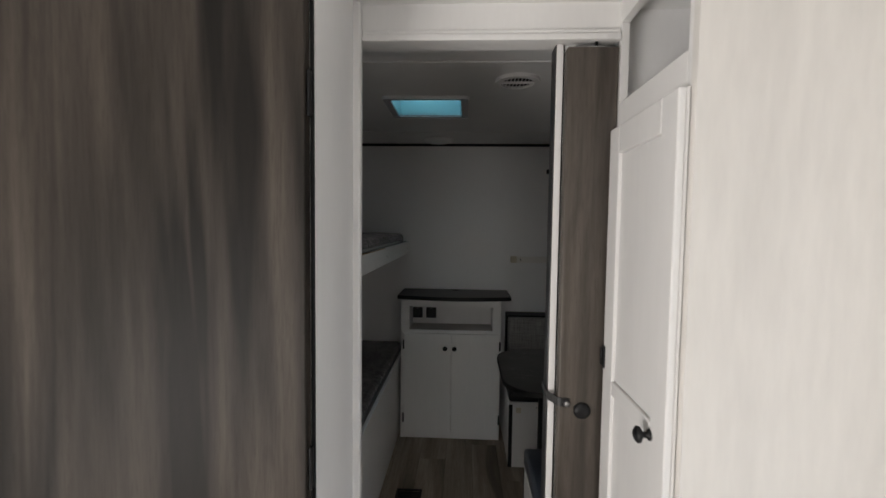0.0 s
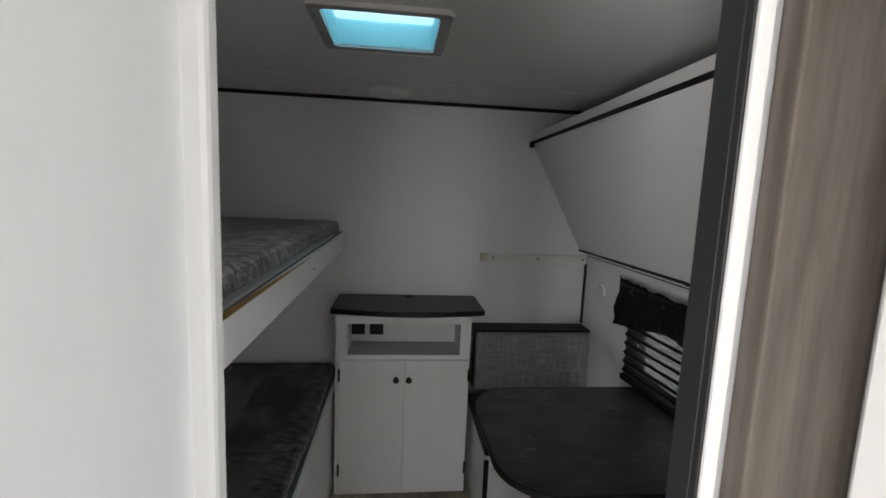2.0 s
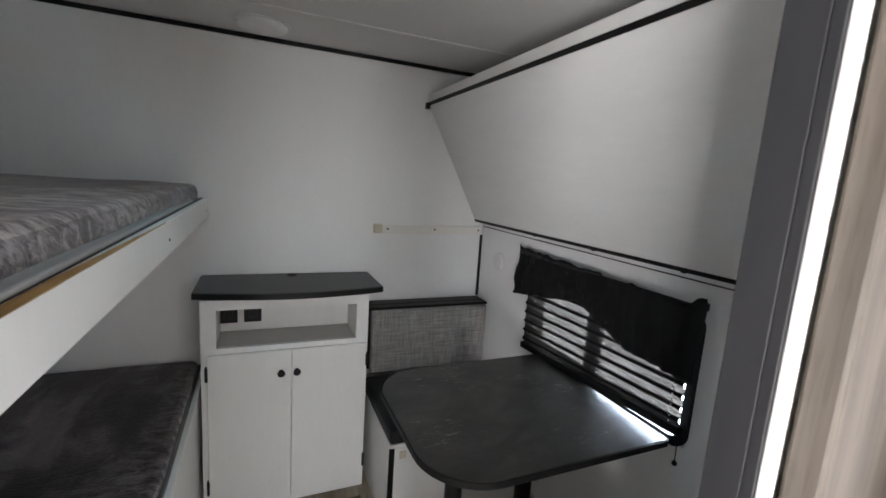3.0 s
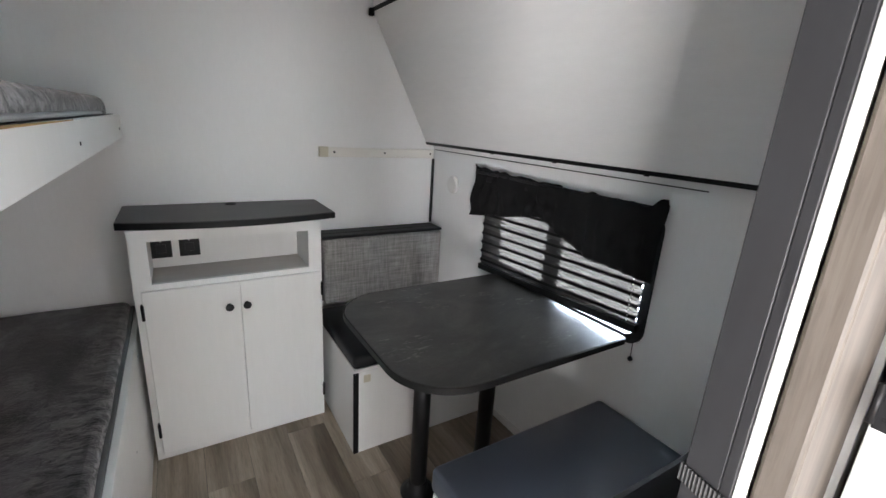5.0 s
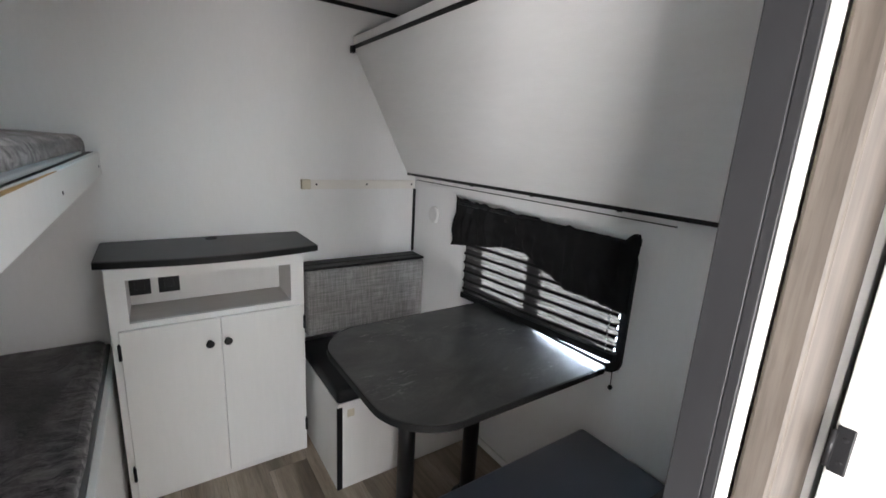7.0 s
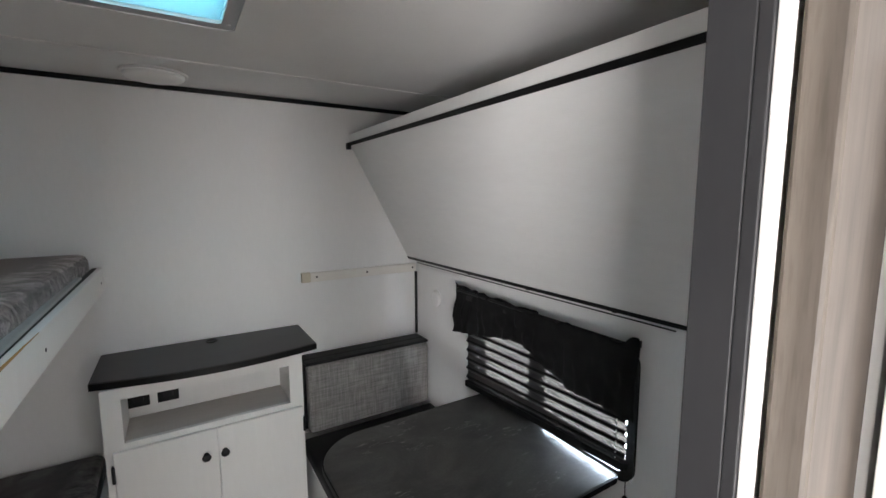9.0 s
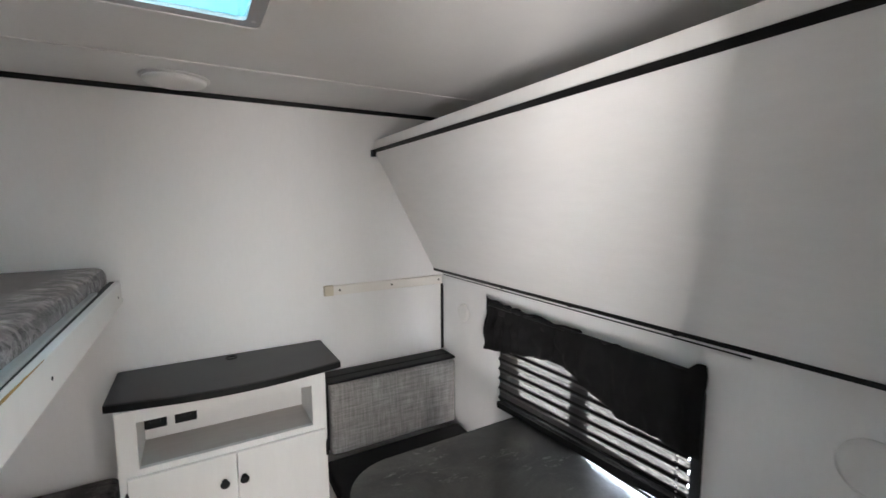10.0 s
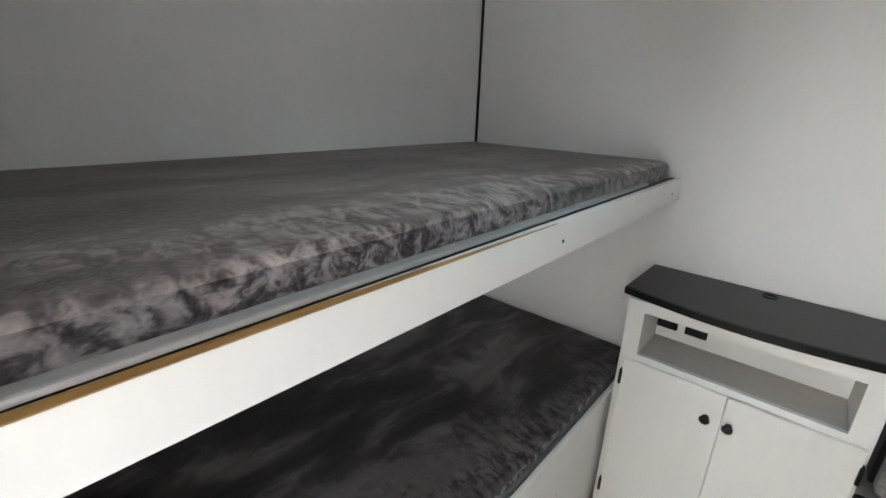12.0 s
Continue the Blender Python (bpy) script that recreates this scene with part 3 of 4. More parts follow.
piping = boxes((0.062, 0.0885, 1.745, 3.3, 1.2427, 1.2515), bevel=0.004)
for v in piping.verts:
    v.co.x -= 0.009 * (v.co.y - 1.745) / 1.555
part("piping", piping, PIPING, um, "pale grey-blue vinyl edging")

def shade_sides(ob):
    """The upright faces of a mattress take a darker velvet copy, the nap's shading put into its colour."""
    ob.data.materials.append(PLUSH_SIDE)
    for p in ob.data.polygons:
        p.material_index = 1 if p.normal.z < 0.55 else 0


lower = thing("lower_bunk", (-0.38, 2.66, 0), "white boxed-in lower bunk base", "bunk")
part("front_panel", boxes((0.058, 0.076, 1.737, 3.597, 0.0, 0.495), bevel=0.002), WHITE, lower)
part("platform", boxes((LEFT + 0.001, 0.0575, 1.737, 3.598, 0.40, 0.43)), WHITE, lower)
for y, z in ((2.95, 0.3), (3.28, 0.44)):
    part("screw", lathe([(0.004, 0), (0.004, 0.001), (0.002, 0.0015)], (0.076, y, z), (1, 0, 0), 10), STEEL, lower)
lm = thing("mattress", (-0.38, 2.66, 0.4305), "dark grey crushed velvet mattress on the lower bunk", "mattress", "bunk mattresses")
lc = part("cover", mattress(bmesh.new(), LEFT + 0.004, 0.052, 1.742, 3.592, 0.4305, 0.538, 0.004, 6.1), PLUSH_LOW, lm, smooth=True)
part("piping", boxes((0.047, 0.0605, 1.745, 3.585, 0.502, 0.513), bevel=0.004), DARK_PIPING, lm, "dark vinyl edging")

shade_sides(uc)
shade_sides(lc)

# ---- cabinet ----
cab = thing("cabinet", (0.4, 3.44, 0), "white two-door cabinet with an open niche", "cabinet")
X0, X1, Y0, Y1, ZT = 0.092, 0.718, 3.275, 3.597, 0.884
part("side_panel", boxes((X0, X0 + 0.016, Y0 + 0.0185, Y1, 0, ZT)), WHITE, cab)
part("side_panel", boxes((X1 - 0.016, X1, Y0 + 0.0185, Y1, 0, ZT)), WHITE, cab)
part("face_frame", boxes((X0, 0.145, Y0, Y0 + 0.018, 0, ZT), (0.668, X1, Y0, Y0 + 0.018, 0, ZT), (0.1452, 0.6678, Y0, Y0 + 0.018, 0.846, ZT),
                         (0.1452, 0.6678, Y0, Y0 + 0.018, 0.655, 0.696), (0.1452, 0.6678, Y0, Y0 + 0.018, 0, 0.04)), WHITE, cab)
part("niche_shelf", boxes((0.1085, 0.7015, Y0 + 0.0185, 3.470, 0.682, 0.695)), SHELF, cab, "grey-washed niche shelf")
part("niche", boxes((0.1085, 0.7015, 3.4702, 3.48, 0.6955, ZT - 0.001),
                    (0.135, 0.1445, Y0 + 0.0185, 3.4698, 0.6955, ZT - 0.001), (0.6685, 0.678, Y0 + 0.0185, 3.4698, 0.6955, ZT - 0.001)), WHITE, cab)
for x, name in ((0.176, "socket"), (0.268, "switch")):
    p = part("outlet", boxes((x - 0.034, x + 0.034, 3.463, 3.4698, 0.732, 0.804), bevel=0.003), BLACK, cab, "square black outlet plate")
    part(name, boxes((x - 0.016, x + 0.016, 3.460, 3.4628, 0.752, 0.785), bevel=0.002), BLACK_METAL, p)
    part("screw", lathe([(0.003, 0), (0.003, 0.001), (0.001, 0.0015)], (x, 3.4628, 0.796), (0, -1, 0), 8), STEEL, p)
for a, b, kx, hx in ((0.113, 0.4112, 0.372, 0.111), (0.4122, 0.711, 0.431, 0.713)):
    d = part("door", boxes((a, b, Y0 - 0.017, Y0 - 0.0005, 0.03, 0.677), bevel=0.003), WHITE, cab)
    part("knob", lathe([(0.009, 0), (0.009, 0.002), (0.005, 0.005), (0.005, 0.012), (0.0135, 0.017), (0.0145, 0.021), (0.009, 0.026)], (kx, Y0 - 0.017, 0.588), (0, -1, 0), 20), BLACK_METAL, d, "round black knob", True)
    for z in (0.105, 0.575):
        part("hinge", boxes((hx - 0.005, hx + 0.005, Y0 - 0.0215, Y0 - 0.0008, z, z + 0.058), bevel=0.004), BLACK_METAL, d, "black wrap hinge")
front = [(0.068 + 0.712 * k / 24, 3.296 - 0.05 * math.sin(math.pi * k / 24)) for k in range(25)]
top = part("worktop", slab(front + [(0.780, 3.598), (0.068, 3.598)], 0.8845, 0.910, 0.004), DARK_TOP, cab, "charcoal laminate top with a bowed front")
line = [(0.068, 3.597)] + front + [(0.780, 3.597)]
part("edge_band", ribbon([(x + (-0.0012 if n == 0 or x < 0.069 else 0.0012 if x > 0.779 else 0), y - 0.0015) for n, (x, y) in enumerate(line)], [0.897] * len(line), 0.022, 0.003), BLACK, top, "black bullnose edge")
part("grommet", lathe([(0.022, 0), (0.022, 0.003), (0.018, 0.004), (0.0175, 0.001)], (0.428, 3.55, 0.910), (0, 0, 1), 24), BLACK, top, "black cable grommet", True)


# ---- dinette ----
far = thing("dinette_bench", (1.07, 3.28, 0), "white bench box below the grey dinette cushions", "bench", "dinette benches")
part("front_panel", boxes((0.766, RIGHT - 0.001, 2.975, 2.99, 0, 0.358)), WHITE, far)
part("side_panel", boxes((0.747, 0.7655, 2.982, 3.597, 0, 0.358)), WHITE, far)
part("corner_trim", boxes((0.745, 0.7657, 2.972, 2.9815, 0, 0.358), bevel=0.002), BLACK, far, "black corner moulding")
part("seat_board", boxes((0.7475, RIGHT - 0.001, 2.976, 3.597, 0.3585, 0.372)), WHITE, far)
latch = part("latch", boxes((0.785, 0.812, 2.971, 2.9748, 0.313, 0.343), bevel=0.001), TAPE, far, "small beige wood block")
part("pin", lathe([(0.003, 0), (0.003, 0.002), (0.001, 0.003)], (0.9, 2.9748, 0.345), (0, -1, 0), 8), BLACK_METAL, far)
seat = thing("seat_cushion", (1.07, 3.2, 0.3725), "black vinyl seat cushion on the far bench", "cushion", "dinette cushions")
part("cover", boxes((0.745, RIGHT - 0.004, 2.972, 3.455, 0.3725, 0.43), bevel=0.014), SEAT_BLACK, seat, smooth=True)
backrest = thing("back_cushion", (1.09, 3.52, 0.431), "grey tweed back cushion with black vinyl top", "cushion", "dinette cushions")
part("fabric", boxes((0.785, RIGHT - 0.006, 3.462, 3.52, 0.432, 0.748), bevel=0.016), TWEED, backrest, smooth=True)
part("vinyl_back", boxes((0.775, RIGHT - 0.004, 3.5205, 3.596, 0.431, 0.762), (0.778, RIGHT - 0.005, 3.466, 3.520, 0.7485, 0.762), bevel=0.006), SEAT_BLACK, backrest, "black vinyl back and top")

near = thing("dinette_bench", (1.07, 2.08, 0), "white bench box beside the doorway partition", "bench", "dinette benches")
part("front_panel", boxes((0.766, RIGHT - 0.001, 2.365, 2.38, 0, 0.33)), WHITE, near)
part("side_panel", boxes((0.747, 0.7655, 1.812, 2.373, 0, 0.33)), WHITE, near)
part("corner_trim", boxes((0.745, 0.7657, 2.3735, 2.384, 0, 0.33), bevel=0.002), BLACK, near, "black corner moulding")
part("seat_board", boxes((0.7475, RIGHT - 0.001, 1.812, 2.38, 0.3305, 0.345)), WHITE, near)
seat2 = thing("seat_cushion", (1.07, 2.1, 0.3455), "black vinyl seat cushion on the near bench", "cushion", "dinette cushions")
part("cover", boxes((0.745, RIGHT - 0.006, 1.94, 2.395, 0.3455, 0.42), bevel=0.014), VINYL, seat2, smooth=True)
back2 = thing("back_cushion", (1.07, 1.87, 0.3455), "dark vinyl-backed cushion leaning on the partition", "cushion", "dinette cushions")
part("vinyl_back", boxes((0.76, RIGHT - 0.006, 1.815, 1.87, 0.3455, 0.75), bevel=0.012), SEAT_BLACK, back2)
part("front_pad", boxes((0.765, RIGHT - 0.008, 1.8705, 1.925, 0.4205, 0.745), bevel=0.014), SEAT_BLACK, back2)

table = thing("dinette_table", (1.02, 2.66, 0), "dark slate laminate dinette table on two black posts", "table")
shape = rounded(0.664, RIGHT - 0.012, 2.335, 2.975, (0.17, 0.02, 0.02, 0.17), 12)
part("tabletop", slab(shape, 0.654, 0.676, 0.003), SLATE, table)
part("edge_band", frame_ring(bmesh.new(), rounded(0.660, RIGHT - 0.008, 2.331, 2.979, (0.174, 0.024, 0.024, 0.174), 12), rounded(0.6642, RIGHT - 0.0122, 2.3352, 2.9748, (0.17, 0.02, 0.02, 0.17), 12), 0.657, 0.6745), RUBBER, table, "black rubber table edge")
for x in (0.886, 1.165):
    leg = part("leg", rod((x, 2.70, 0.004), (x, 2.70, 0.6535), 0.029, 24), BLACK_METAL, table, "black steel table post", True)
    part("flange", lathe([(0.062, 0), (0.062, 0.004), (0.045, 0.010), (0.034, 0.018), (0.032, 0.05)], (x, 2.70, 0.0), (0, 0, 1), 28), BLACK_METAL, leg, smooth=True)
    part("socket", lathe([(0.034, 0), (0.036, 0.03), (0.06, 0.037), (0.06, 0.0425)], (x, 2.70, 0.611), (0, 0, 1), 28), BLACK_METAL, leg, smooth=True)

# ---- window with shade and valance ----
win = tagged(new("window_1"), "black-framed trailer window behind a pleated shade", "window", kind="structure")


def yz(bm):
    """Turns a plate drawn in x, y into the plane of the side wall."""
    for v in bm.verts:
        v.co = Vector((v.co.z, v.co.x, v.co.y))
    bmesh.ops.recalc_face_normals(bm, faces=bm.faces)
    return bm


part("window_frame", yz(frame_ring(bmesh.new(), rounded(2.292, 3.108, 0.657, 1.068, (0.05,) * 4), rounded(2.318, 3.082, 0.683, 1.042, (0.035,) * 4), RIGHT - 0.010, RIGHT + 0.03)), BLACK, win, "black plastic window surround")
part("mullion", boxes((RIGHT + 0.006, RIGHT + 0.03, 2.68, 2.74, 0.684, 1.041)), BLACK, win)
for y0, y1 in ((2.319, 2.679), (2.741, 3.081)):
    g = part("pane", boxes((RIGHT + 0.014, RIGHT + 0.019, y0, y1, 0.684, 1.041)), GLASS, win)
    g.visible_shadow = False

blind = thing("pleated_shade", (1.38, 2.71, 0.66), "black pleated window shade with daylight showing through", "blind")
rows = 9


def blind_foot(y):
    return 0.672 + 0.045 * (3.09 - y) / 0.78


for n in range(rows):
    bm = bmesh.new()
    cols = 12
    grid = []
    for a, off in ((0.0, 0.0), (0.5, 0.012), (1.0, 0.0)):
        grid.append([])
        for k in range(cols + 1):
            y = 2.312 + 0.786 * k / cols
            z0 = blind_foot(y) + 0.012
            z = z0 + (1.05 - z0) * (n + a) / rows
            grid[-1].append(bm.verts.new((1.392 - off, y, z)))
    for a, b in zip(grid, grid[1:]):
        for k in range(cols):
            bm.faces.new((a[k], a[k + 1], b[k + 1], b[k]))
    pl = part("pleat", bm, SHADE, blind)
    cord = bmesh.new()
    zs = [blind_foot(y) + 0.012 + (1.05 - blind_foot(y) - 0.012) * (n + 0.5) / rows for y in (2.312, 3.098)]
    vs = [cord.verts.new(c) for c in ((1.379, 2.312, zs[0] - 0.002), (1.379, 3.098, zs[1] - 0.002), (1.379, 3.098, zs[1] + 0.003), (1.379, 2.312, zs[0] + 0.003), (1.388, 2.312, zs[0] + 0.008), (1.388, 3.098, zs[1] + 0.008))]
    cord.faces.new(vs[:4])
    cord.faces.new((vs[3], vs[2], vs[5], vs[4]))
    part("fold", cord, CLOTH, blind, "dark doubled fold")
rail = bmesh.new()
vs = []
for y in (2.308, 3.10):
    z = blind_foot(y)
    vs.append([rail.verts.new(c) for c in ((1.374, y, z - 0.010), (1.396, y, z - 0.010), (1.396, y, z + 0.014), (1.374, y, z + 0.014))])
for k in range(4):
    rail.faces.new((vs[0][k], vs[0][(k + 1) % 4], vs[1][(k + 1) % 4], vs[1][k]))
rail.faces.new(vs[0][::-1])
rail.faces.new(vs[1])
bmesh.ops.recalc_face_normals(rail, faces=rail.faces)
part("bottom_rail", rail, BLACK, blind)
part("head_rail", boxes((1.372, RIGHT - 0.001, 2.305, 3.105, 1.05, 1.075), bevel=0.002), BLACK, blind)
pull = thing("shade_cord", (1.398, 2.316, 0.6), "thin black shade cord with a small ball", "cord")
part("string", rod((1.398, 2.316, 0.615), (1.398, 2.318, 0.70), 0.0015, 6), BLACK, pull)
part("ball", lathe([(0.002, 0), (0.006, 0.003), (0.008, 0.008), (0.006, 0.013), (0.002, 0.016)], (1.398, 2.316, 0.603), (0, 0, 1), 14), BLACK, pull, smooth=True)


def drape(y0, y1, top_z, foot, x, seed, folds):
    """Hanging cloth: gathered at the head, looser towards its uneven foot."""
    bm = bmesh.new()
    nu, nv = 60, 18
    grid = []
    for i in range(nu + 1):
        u = i / nu
        grid.append([])
        for j in range(nv + 1):
            v = j / nv
            y = y0 + (y1 - y0) * u
            zt = top_z(u) + 0.012 * noise.noise(Vector((u * 11, seed, 0)))
            z = zt + (foot(u) - zt) * v
            w = math.sin(u * folds * 6.283 + 1.5 * noise.noise(Vector((u * 3, v * 1.5, seed)))) * 0.0028 + 0.018 * noise.noise(Vector((u * 6, v * 2.2, seed + 4))) + 0.008 * noise.noise(Vector((u * 17, v * 5, seed + 8)))
            pinch = 0.35 + 0.65 * min(1, abs(v - 0.16) / 0.25)
            grid[-1].append(bm.verts.new((x - 0.012 * v - w * pinch, y + 0.008 * noise.noise(Vector((v * 3, seed, u * 2))), z)))
    for i in range(nu):
        for j in range(nv):
            bm.faces.new((grid[i][j], grid[i][j + 1], grid[i + 1][j + 1], grid[i + 1][j]))
    return bm


def steps(*pts):
    return lambda u: float(np.interp(u, [p[0] for p in pts], [p[1] for p in pts]))


# pale beads stand in for daylight shining through the shade's cord holes
for k in range(10):
    z = 0.735 + 0.0165 * k
    part("bead", lathe([(0.0006, 0), (0.0018, 0.0008), (0.0021, 0.0021), (0.0018, 0.0034), (0.0006, 0.0042)], (1.3745, 2.338, z), (0, 0, 1), 8), LENS, blind, "pale dot for daylight through a cord hole", True)
part("lift_cord", rod((1.3745, 2.338, 0.725), (1.3745, 2.338, 1.05), 0.0006, 5), BLACK, blind)
val = thing("valance", (1.375, 2.72, 0.9), "gathered black cloth valance over the dinette window", "curtain")
for name, bm in (("tail", drape(3.175, 2.66, steps((0, 1.117), (0.06, 1.107), (0.5, 1.10), (1, 1.095)), steps((0, 0.893), (0.5, 0.935), (0.8, 0.968), (1, 0.985)), 1.372, 2.0, 9)),
                 ("swag", drape(2.76, 2.272, steps((0, 1.085), (0.5, 1.093), (0.9, 1.092), (1, 1.116)), steps((0, 0.985), (0.3, 0.93), (0.55, 0.885), (0.75, 0.887), (1, 0.880)), 1.358, 9.0, 10))):
    d = part(name, bm, CLOTH, val, smooth=True)
    s = d.modifiers.new("thickness", "SOLIDIFY")
    s.thickness = 0.0015
part("rod", rod((1.370, 2.292, 1.085), (1.370, 3.15, 1.085), 0.006, 10), BLACK_METAL, val)
for y in (2.296, 3.146):
    part("bracket", boxes((1.366, RIGHT - 0.001, y - 0.004, y + 0.004, 1.075, 1.095)), BLACK_METAL, val)

# ---- fold-up bunk over the dinette ----
flip = thing("folding_bunk", (1.2, 2.7, 1.17), "white fold-up bunk panel leaning over the dinette", "bunk")
A, B = Vector((1.354, 0, 1.178)), Vector((1.052, 0, 1.742))
run = (B - A).normalized()
out = Vector((run.z, 0, -run.x))


def tilted(s0, s1, d0, d1, y0, y1):
    """A board along the leaning panel: s up its slope from the foot, d behind its face."""
    bm = bmesh.new()
    box(bm, 0, 1, 0, 1, 0, 1)
    for v in bm.verts:
        p = A + run * (s0 + (s1 - s0) * v.co.z) + out * (d0 + (d1 - d0) * v.co.x)
        v.co = Vector((p.x, y0 + (y1 - y0) * v.co.y, p.z))
    bmesh.ops.recalc_face_normals(bm, faces=bm.faces)
    return bm


L = (B - A).length
part("panel", tilted(0.0, L, 0.0, 0.022, 1.812, 3.592), SMUDGED, flip)
part("upper_trim", tilted(L - 0.012, L + 0.004, -0.003, -0.0003, 1.812, 3.592), BLACK, flip, "black edge strip")
part("lower_trim", tilted(-0.006, 0.007, -0.003, -0.0003, 1.812, 3.592), BLACK, flip, "black edge strip")
part("side_rail", boxes((B.x + 0.001, B.x + 0.02, 1.812, 3.592, 1.7465, 1.783), bevel=0.002), WHITE, flip, "white rail along the top")
part("catch", boxes((1.036, 1.056, 3.575, 3.597, 1.712, 1.742), bevel=0.003), BLACK_METAL, flip, "small black corner catch")
for y in (2.35, 2.7, 3.05):
    part("hinge", boxes((1.354, 1.364, y - 0.006, y + 0.006, 1.168, 1.175), bevel=0.001), BLACK_METAL, flip)
cleat = thing("wall_cleat", (1.1, 3.59, 1.12), "white wooden support cleat screwed to the end wall", "cleat")
part("board", boxes((0.845, RIGHT - 0.013, 3.580, 3.599, 1.103, 1.145), bevel=0.002), CLEAT, cleat)
part("end_block", boxes((0.805, 0.8445, 3.578, 3.599, 1.103, 1.147), bevel=0.002), TAPE, cleat, "bare beige end")
for x in (0.872, 1.12, 1.372):
    part("screw", lathe([(0.005, 0), (0.005, 0.001), (0.002, 0.002)], (x, 3.580, 1.125), (0, -1, 0), 10), BLACK_METAL, cleat)
disc = thing("wall_disc", (RIGHT, 3.39, 0.994), "round white plastic cover on the side wall", "wall cover")
part("cover", lathe([(0.042, 0), (0.042, 0.008), (0.036, 0.016), (0.030, 0.015), (0.010, 0.017)], (RIGHT - 0.0003, 3.39, 0.994), (-1, 0, 0), 28), TRIM, disc, smooth=True)

cover = thing("wall_disc", (RIGHT, 1.985, 1.0), "large round white plastic cover beside the partition", "wall cover")
part("cover", lathe([(0.058, 0), (0.058, 0.005), (0.050, 0.013), (0.046, 0.012), (0.02, 0.014)], (RIGHT - 0.0003, 1.985, 1.0), (-1, 0, 0), 36), TRIM, cover, smooth=True)

# ---- ceiling fittings ----
sl = thing("skylight", (0.30, 2.675, TOP), "roof vent with blue tinted lid and grey trim", "skylight")
part("trim_ring", frame_ring(bmesh.new(), rounded(0.112, 0.490, 2.502, 2.848, (0.02,) * 4), rounded(0.143, 0.459, 2.533, 2.817, (0.015,) * 4), TOP - 0.010, TOP - 0.0005), GREY_TRIM, sl)
part("outer_lip", frame_ring(bmesh.new(), rounded(0.107, 0.495, 2.497, 2.853, (0.025,) * 4), rounded(0.1115, 0.4905, 2.5015, 2.8485, (0.02,) * 4), TOP - 0.013, TOP - 0.0005), TRIM, sl, "white outer lip")
part("shaft", frame_ring(bmesh.new(), rounded(S0 + 0.001, S1 - 0.001, S2 + 0.001, S3 - 0.001, (0.012,) * 4), rounded(S0 + 0.006, S1 - 0.006, S2 + 0.006, S3 - 0.006, (0.012,) * 4), TOP - 0.002, TOP + 0.075), LID, sl, "blue translucent shaft")
part("lid", slab(rounded(S0 - 0.004, S1 + 0.004, S2 - 0.004, S3 + 0.004, (0.03,) * 4), TOP + 0.1005, TOP + 0.106), LID, sl, "blue translucent lid")
for x, y in ((0.128, 2.54), (0.474, 2.54), (0.128, 2.81), (0.474, 2.81)):
    part("screw", lathe([(0.005, 0), (0.005, 0.001), (0.002, 0.002)], (x, y, TOP - 0.010), (0, 0, -1), 10), STEEL, sl)

puck = thing("ceiling_light", (0.306, 3.43, TOP), "flat round white ceiling lamp, switched off", "lamp")
part("base", lathe([(0.101, 0), (0.101, 0.005), (0.096, 0.0066)], (0.306, 3.43, TOP - 0.0005), (0, 0, -1), 36), TRIM, puck, smooth=True)
part("lens", lathe([(0.092, 0), (0.09, 0.008), (0.082, 0.014), (0.056, 0.018), (0.02, 0.02)], (0.306, 3.43, TOP - 0.0068), (0, 0, -1), 36), LENS, puck, "frosted white lens", True)

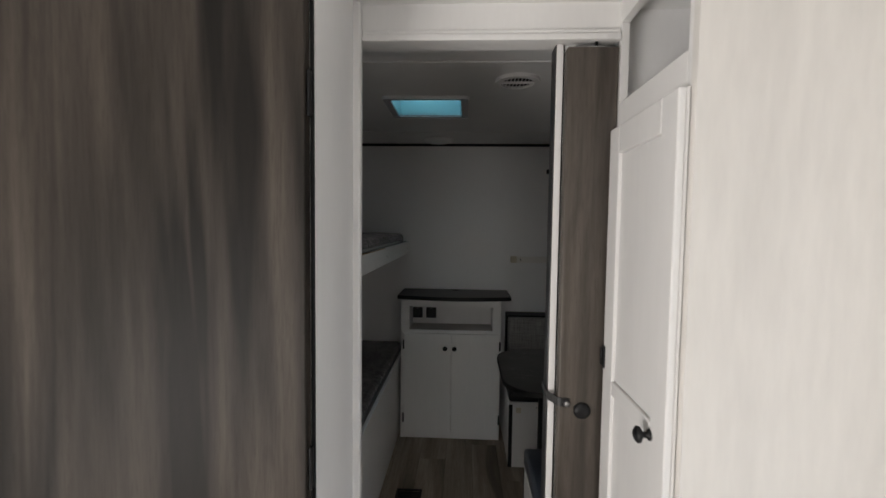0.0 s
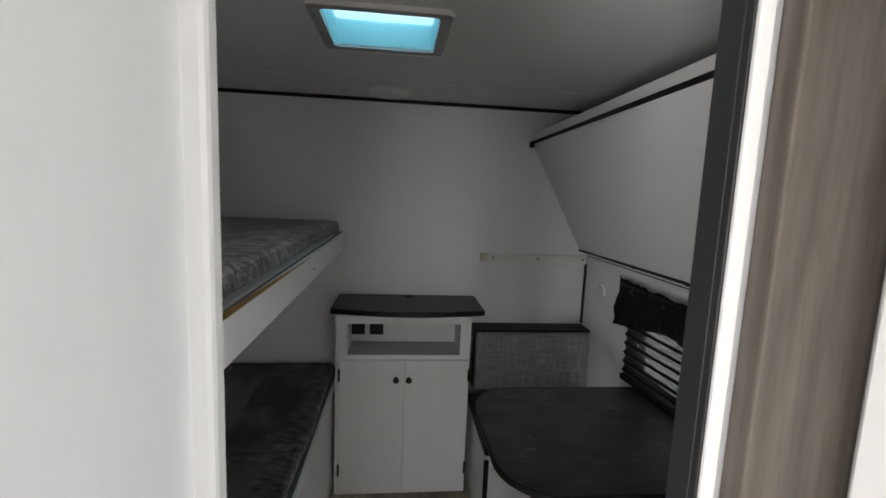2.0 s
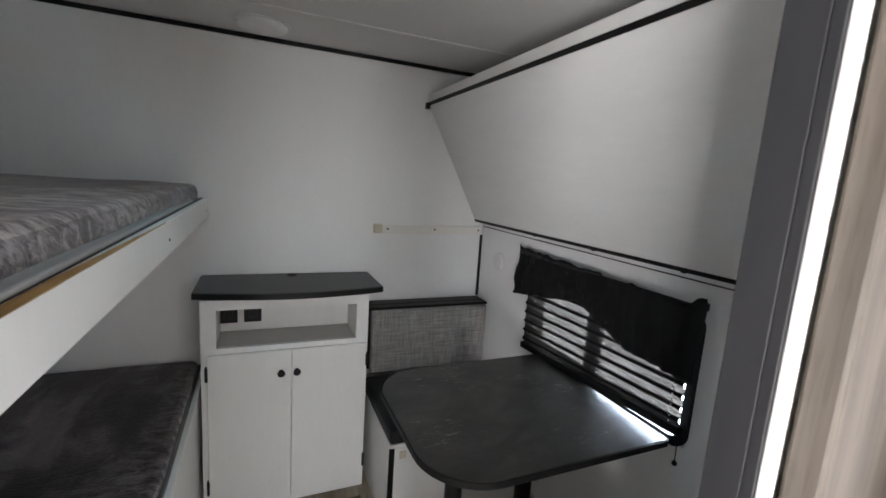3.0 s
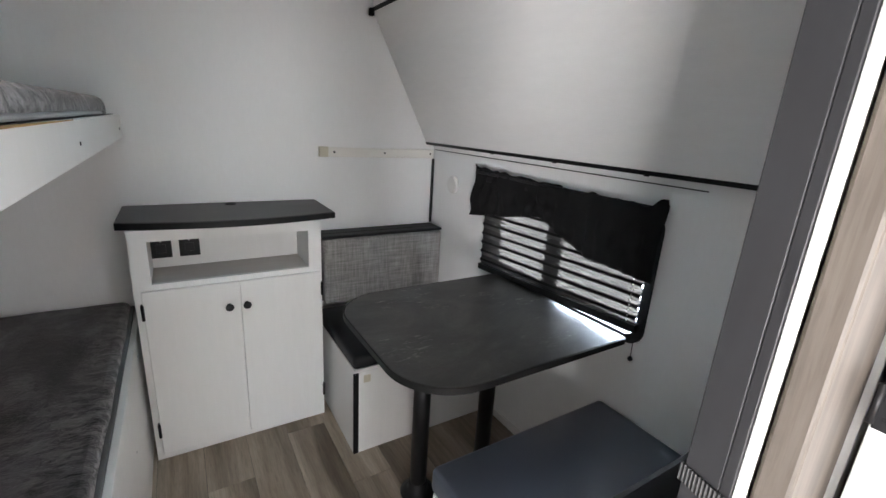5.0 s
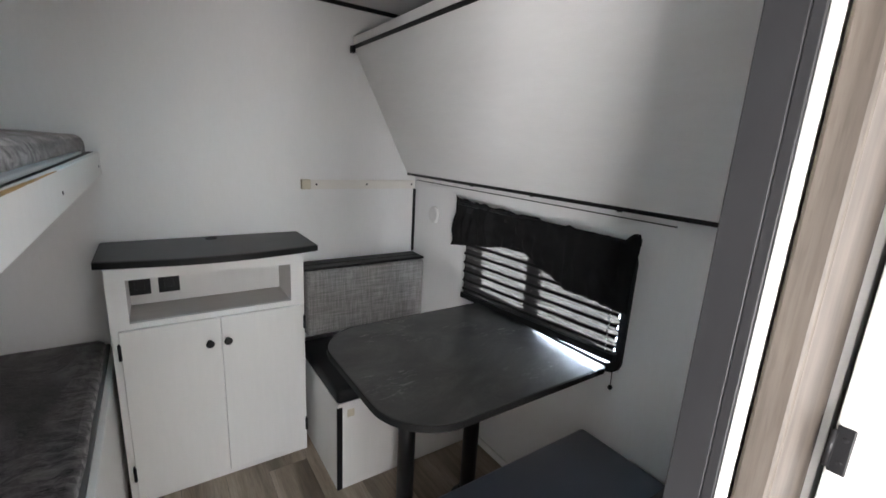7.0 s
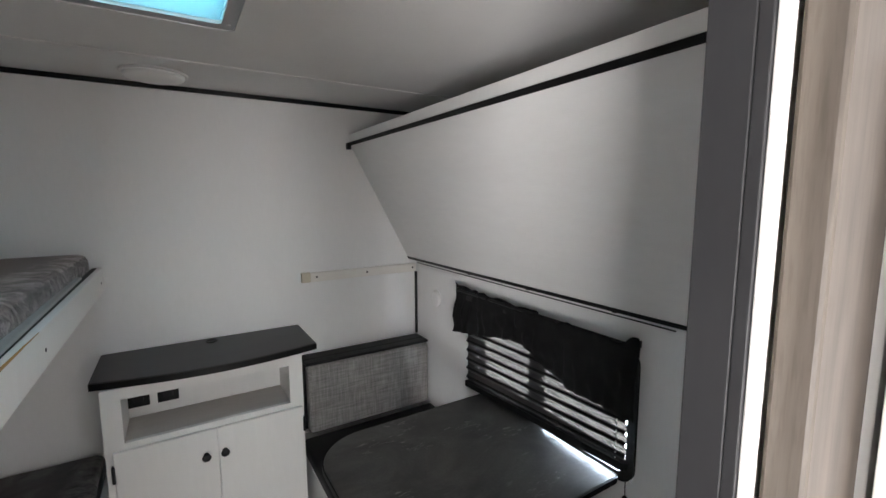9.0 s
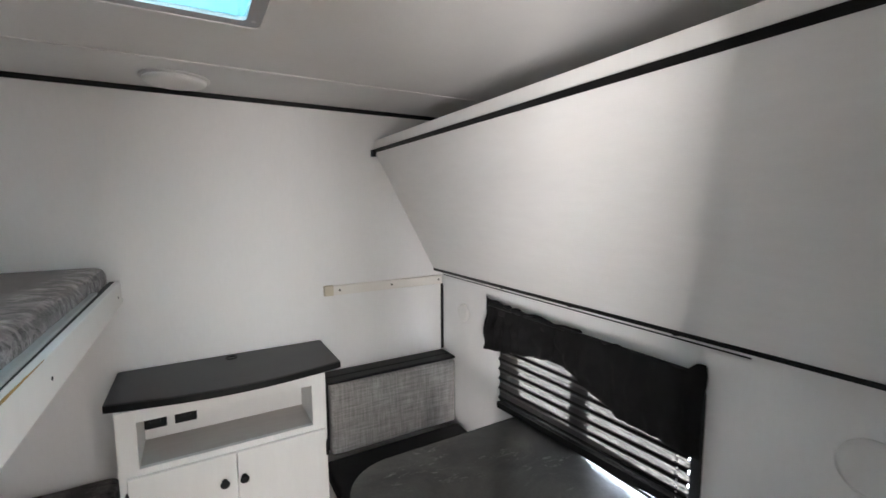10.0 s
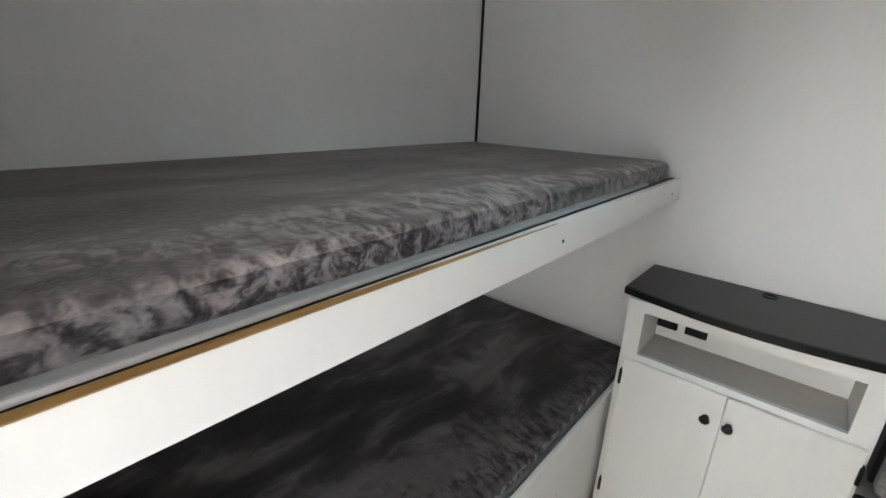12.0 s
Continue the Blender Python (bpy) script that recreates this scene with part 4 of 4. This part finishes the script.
vent = thing("ceiling_vent", (0.676, 2.302, TOP), "round white slatted ceiling air vent", "vent")
part("throat", lathe([(0.066, 0), (0.066, 0.003)], (0.676, 2.302, TOP - 0.0005), (0, 0, -1), 32), HOLLOW, vent)
ring = bmesh.new()
circle = lambda r: [(0.676 + r * math.cos(2 * math.pi * k / 40), 2.302 + r * math.sin(2 * math.pi * k / 40)) for k in range(40)]
part("rim", frame_ring(ring, circle(0.086), circle(0.064), TOP - 0.014, TOP - 0.0005), TRIM, vent, smooth=False)
part("bar", boxes((0.613, 0.739, 2.297, 2.307, TOP - 0.014, TOP - 0.005), bevel=0.002), TRIM, vent)
for k in range(9):
    x = 0.676 + (k - 4) * 0.0135
    half = math.sqrt(0.064 ** 2 - (x - 0.676) ** 2)
    s = boxes((x - 0.0008, x + 0.0008, 2.302 - half, 2.302 + half, TOP - 0.012, TOP - 0.0045))
    bmesh.ops.rotate(s, cent=(x, 2.302, TOP - 0.008), matrix=Matrix.Rotation(radians(35), 3, "Y"), verts=s.verts)
    part("slat", s, TRIM, vent)

# ---- floor register ----
register = thing("floor_register", (0.22, 2.67, 0), "small black slotted floor register beside the lower bunk", "vent")
part("frame", boxes((0.155, 0.285, 2.61, 2.622, 0.0002, 0.005), (0.155, 0.285, 2.718, 2.73, 0.0002, 0.005), (0.155, 0.167, 2.6222, 2.7178, 0.0002, 0.005), (0.273, 0.285, 2.6222, 2.7178, 0.0002, 0.005), bevel=0.001), BLACK_METAL, register)
for k in range(7):
    part("slat", boxes((0.1675, 0.2725, 2.628 + 0.0125 * k, 2.634 + 0.0125 * k, 0.0002, 0.004)), BLACK_METAL, register)

# ---- outside ----
structure("ground", boxes((-400, 400, -400, 400, -0.72, -0.70)), GRAVEL, "sunlit grey gravel ground outside", "ground")

# ---- floor planks ----
floor = bpy.data.objects["floor"]
PW, PL = 0.152, 0.92
shared = {}
for c in range(16):
    x0 = LEFT + c * PW
    x1 = min(x0 + PW, RIGHT)
    if x1 - x0 < 0.02:
        continue
    y = FRONT - (c * 0.37) % PL
    while y < END:
        a, b = max(y, FRONT), min(y + PL, END)
        if b - a > 0.02:
            key = (round(x1 - x0, 3), round(b - a, 3))
            if key not in shared:
                bm = boxes((0, x1 - x0 - 0.0012, 0, b - a - 0.0012, -0.0039, 0.0), bevel=0.0005)
                me = bpy.data.meshes.new("plank")
                bm.to_mesh(me)
                bm.free()
                me.materials.append(PLANK)
                shared[key] = me
            p = new("plank", shared[key])
            p.parent, p.location = floor, (x0, a, 0)
        y += PL
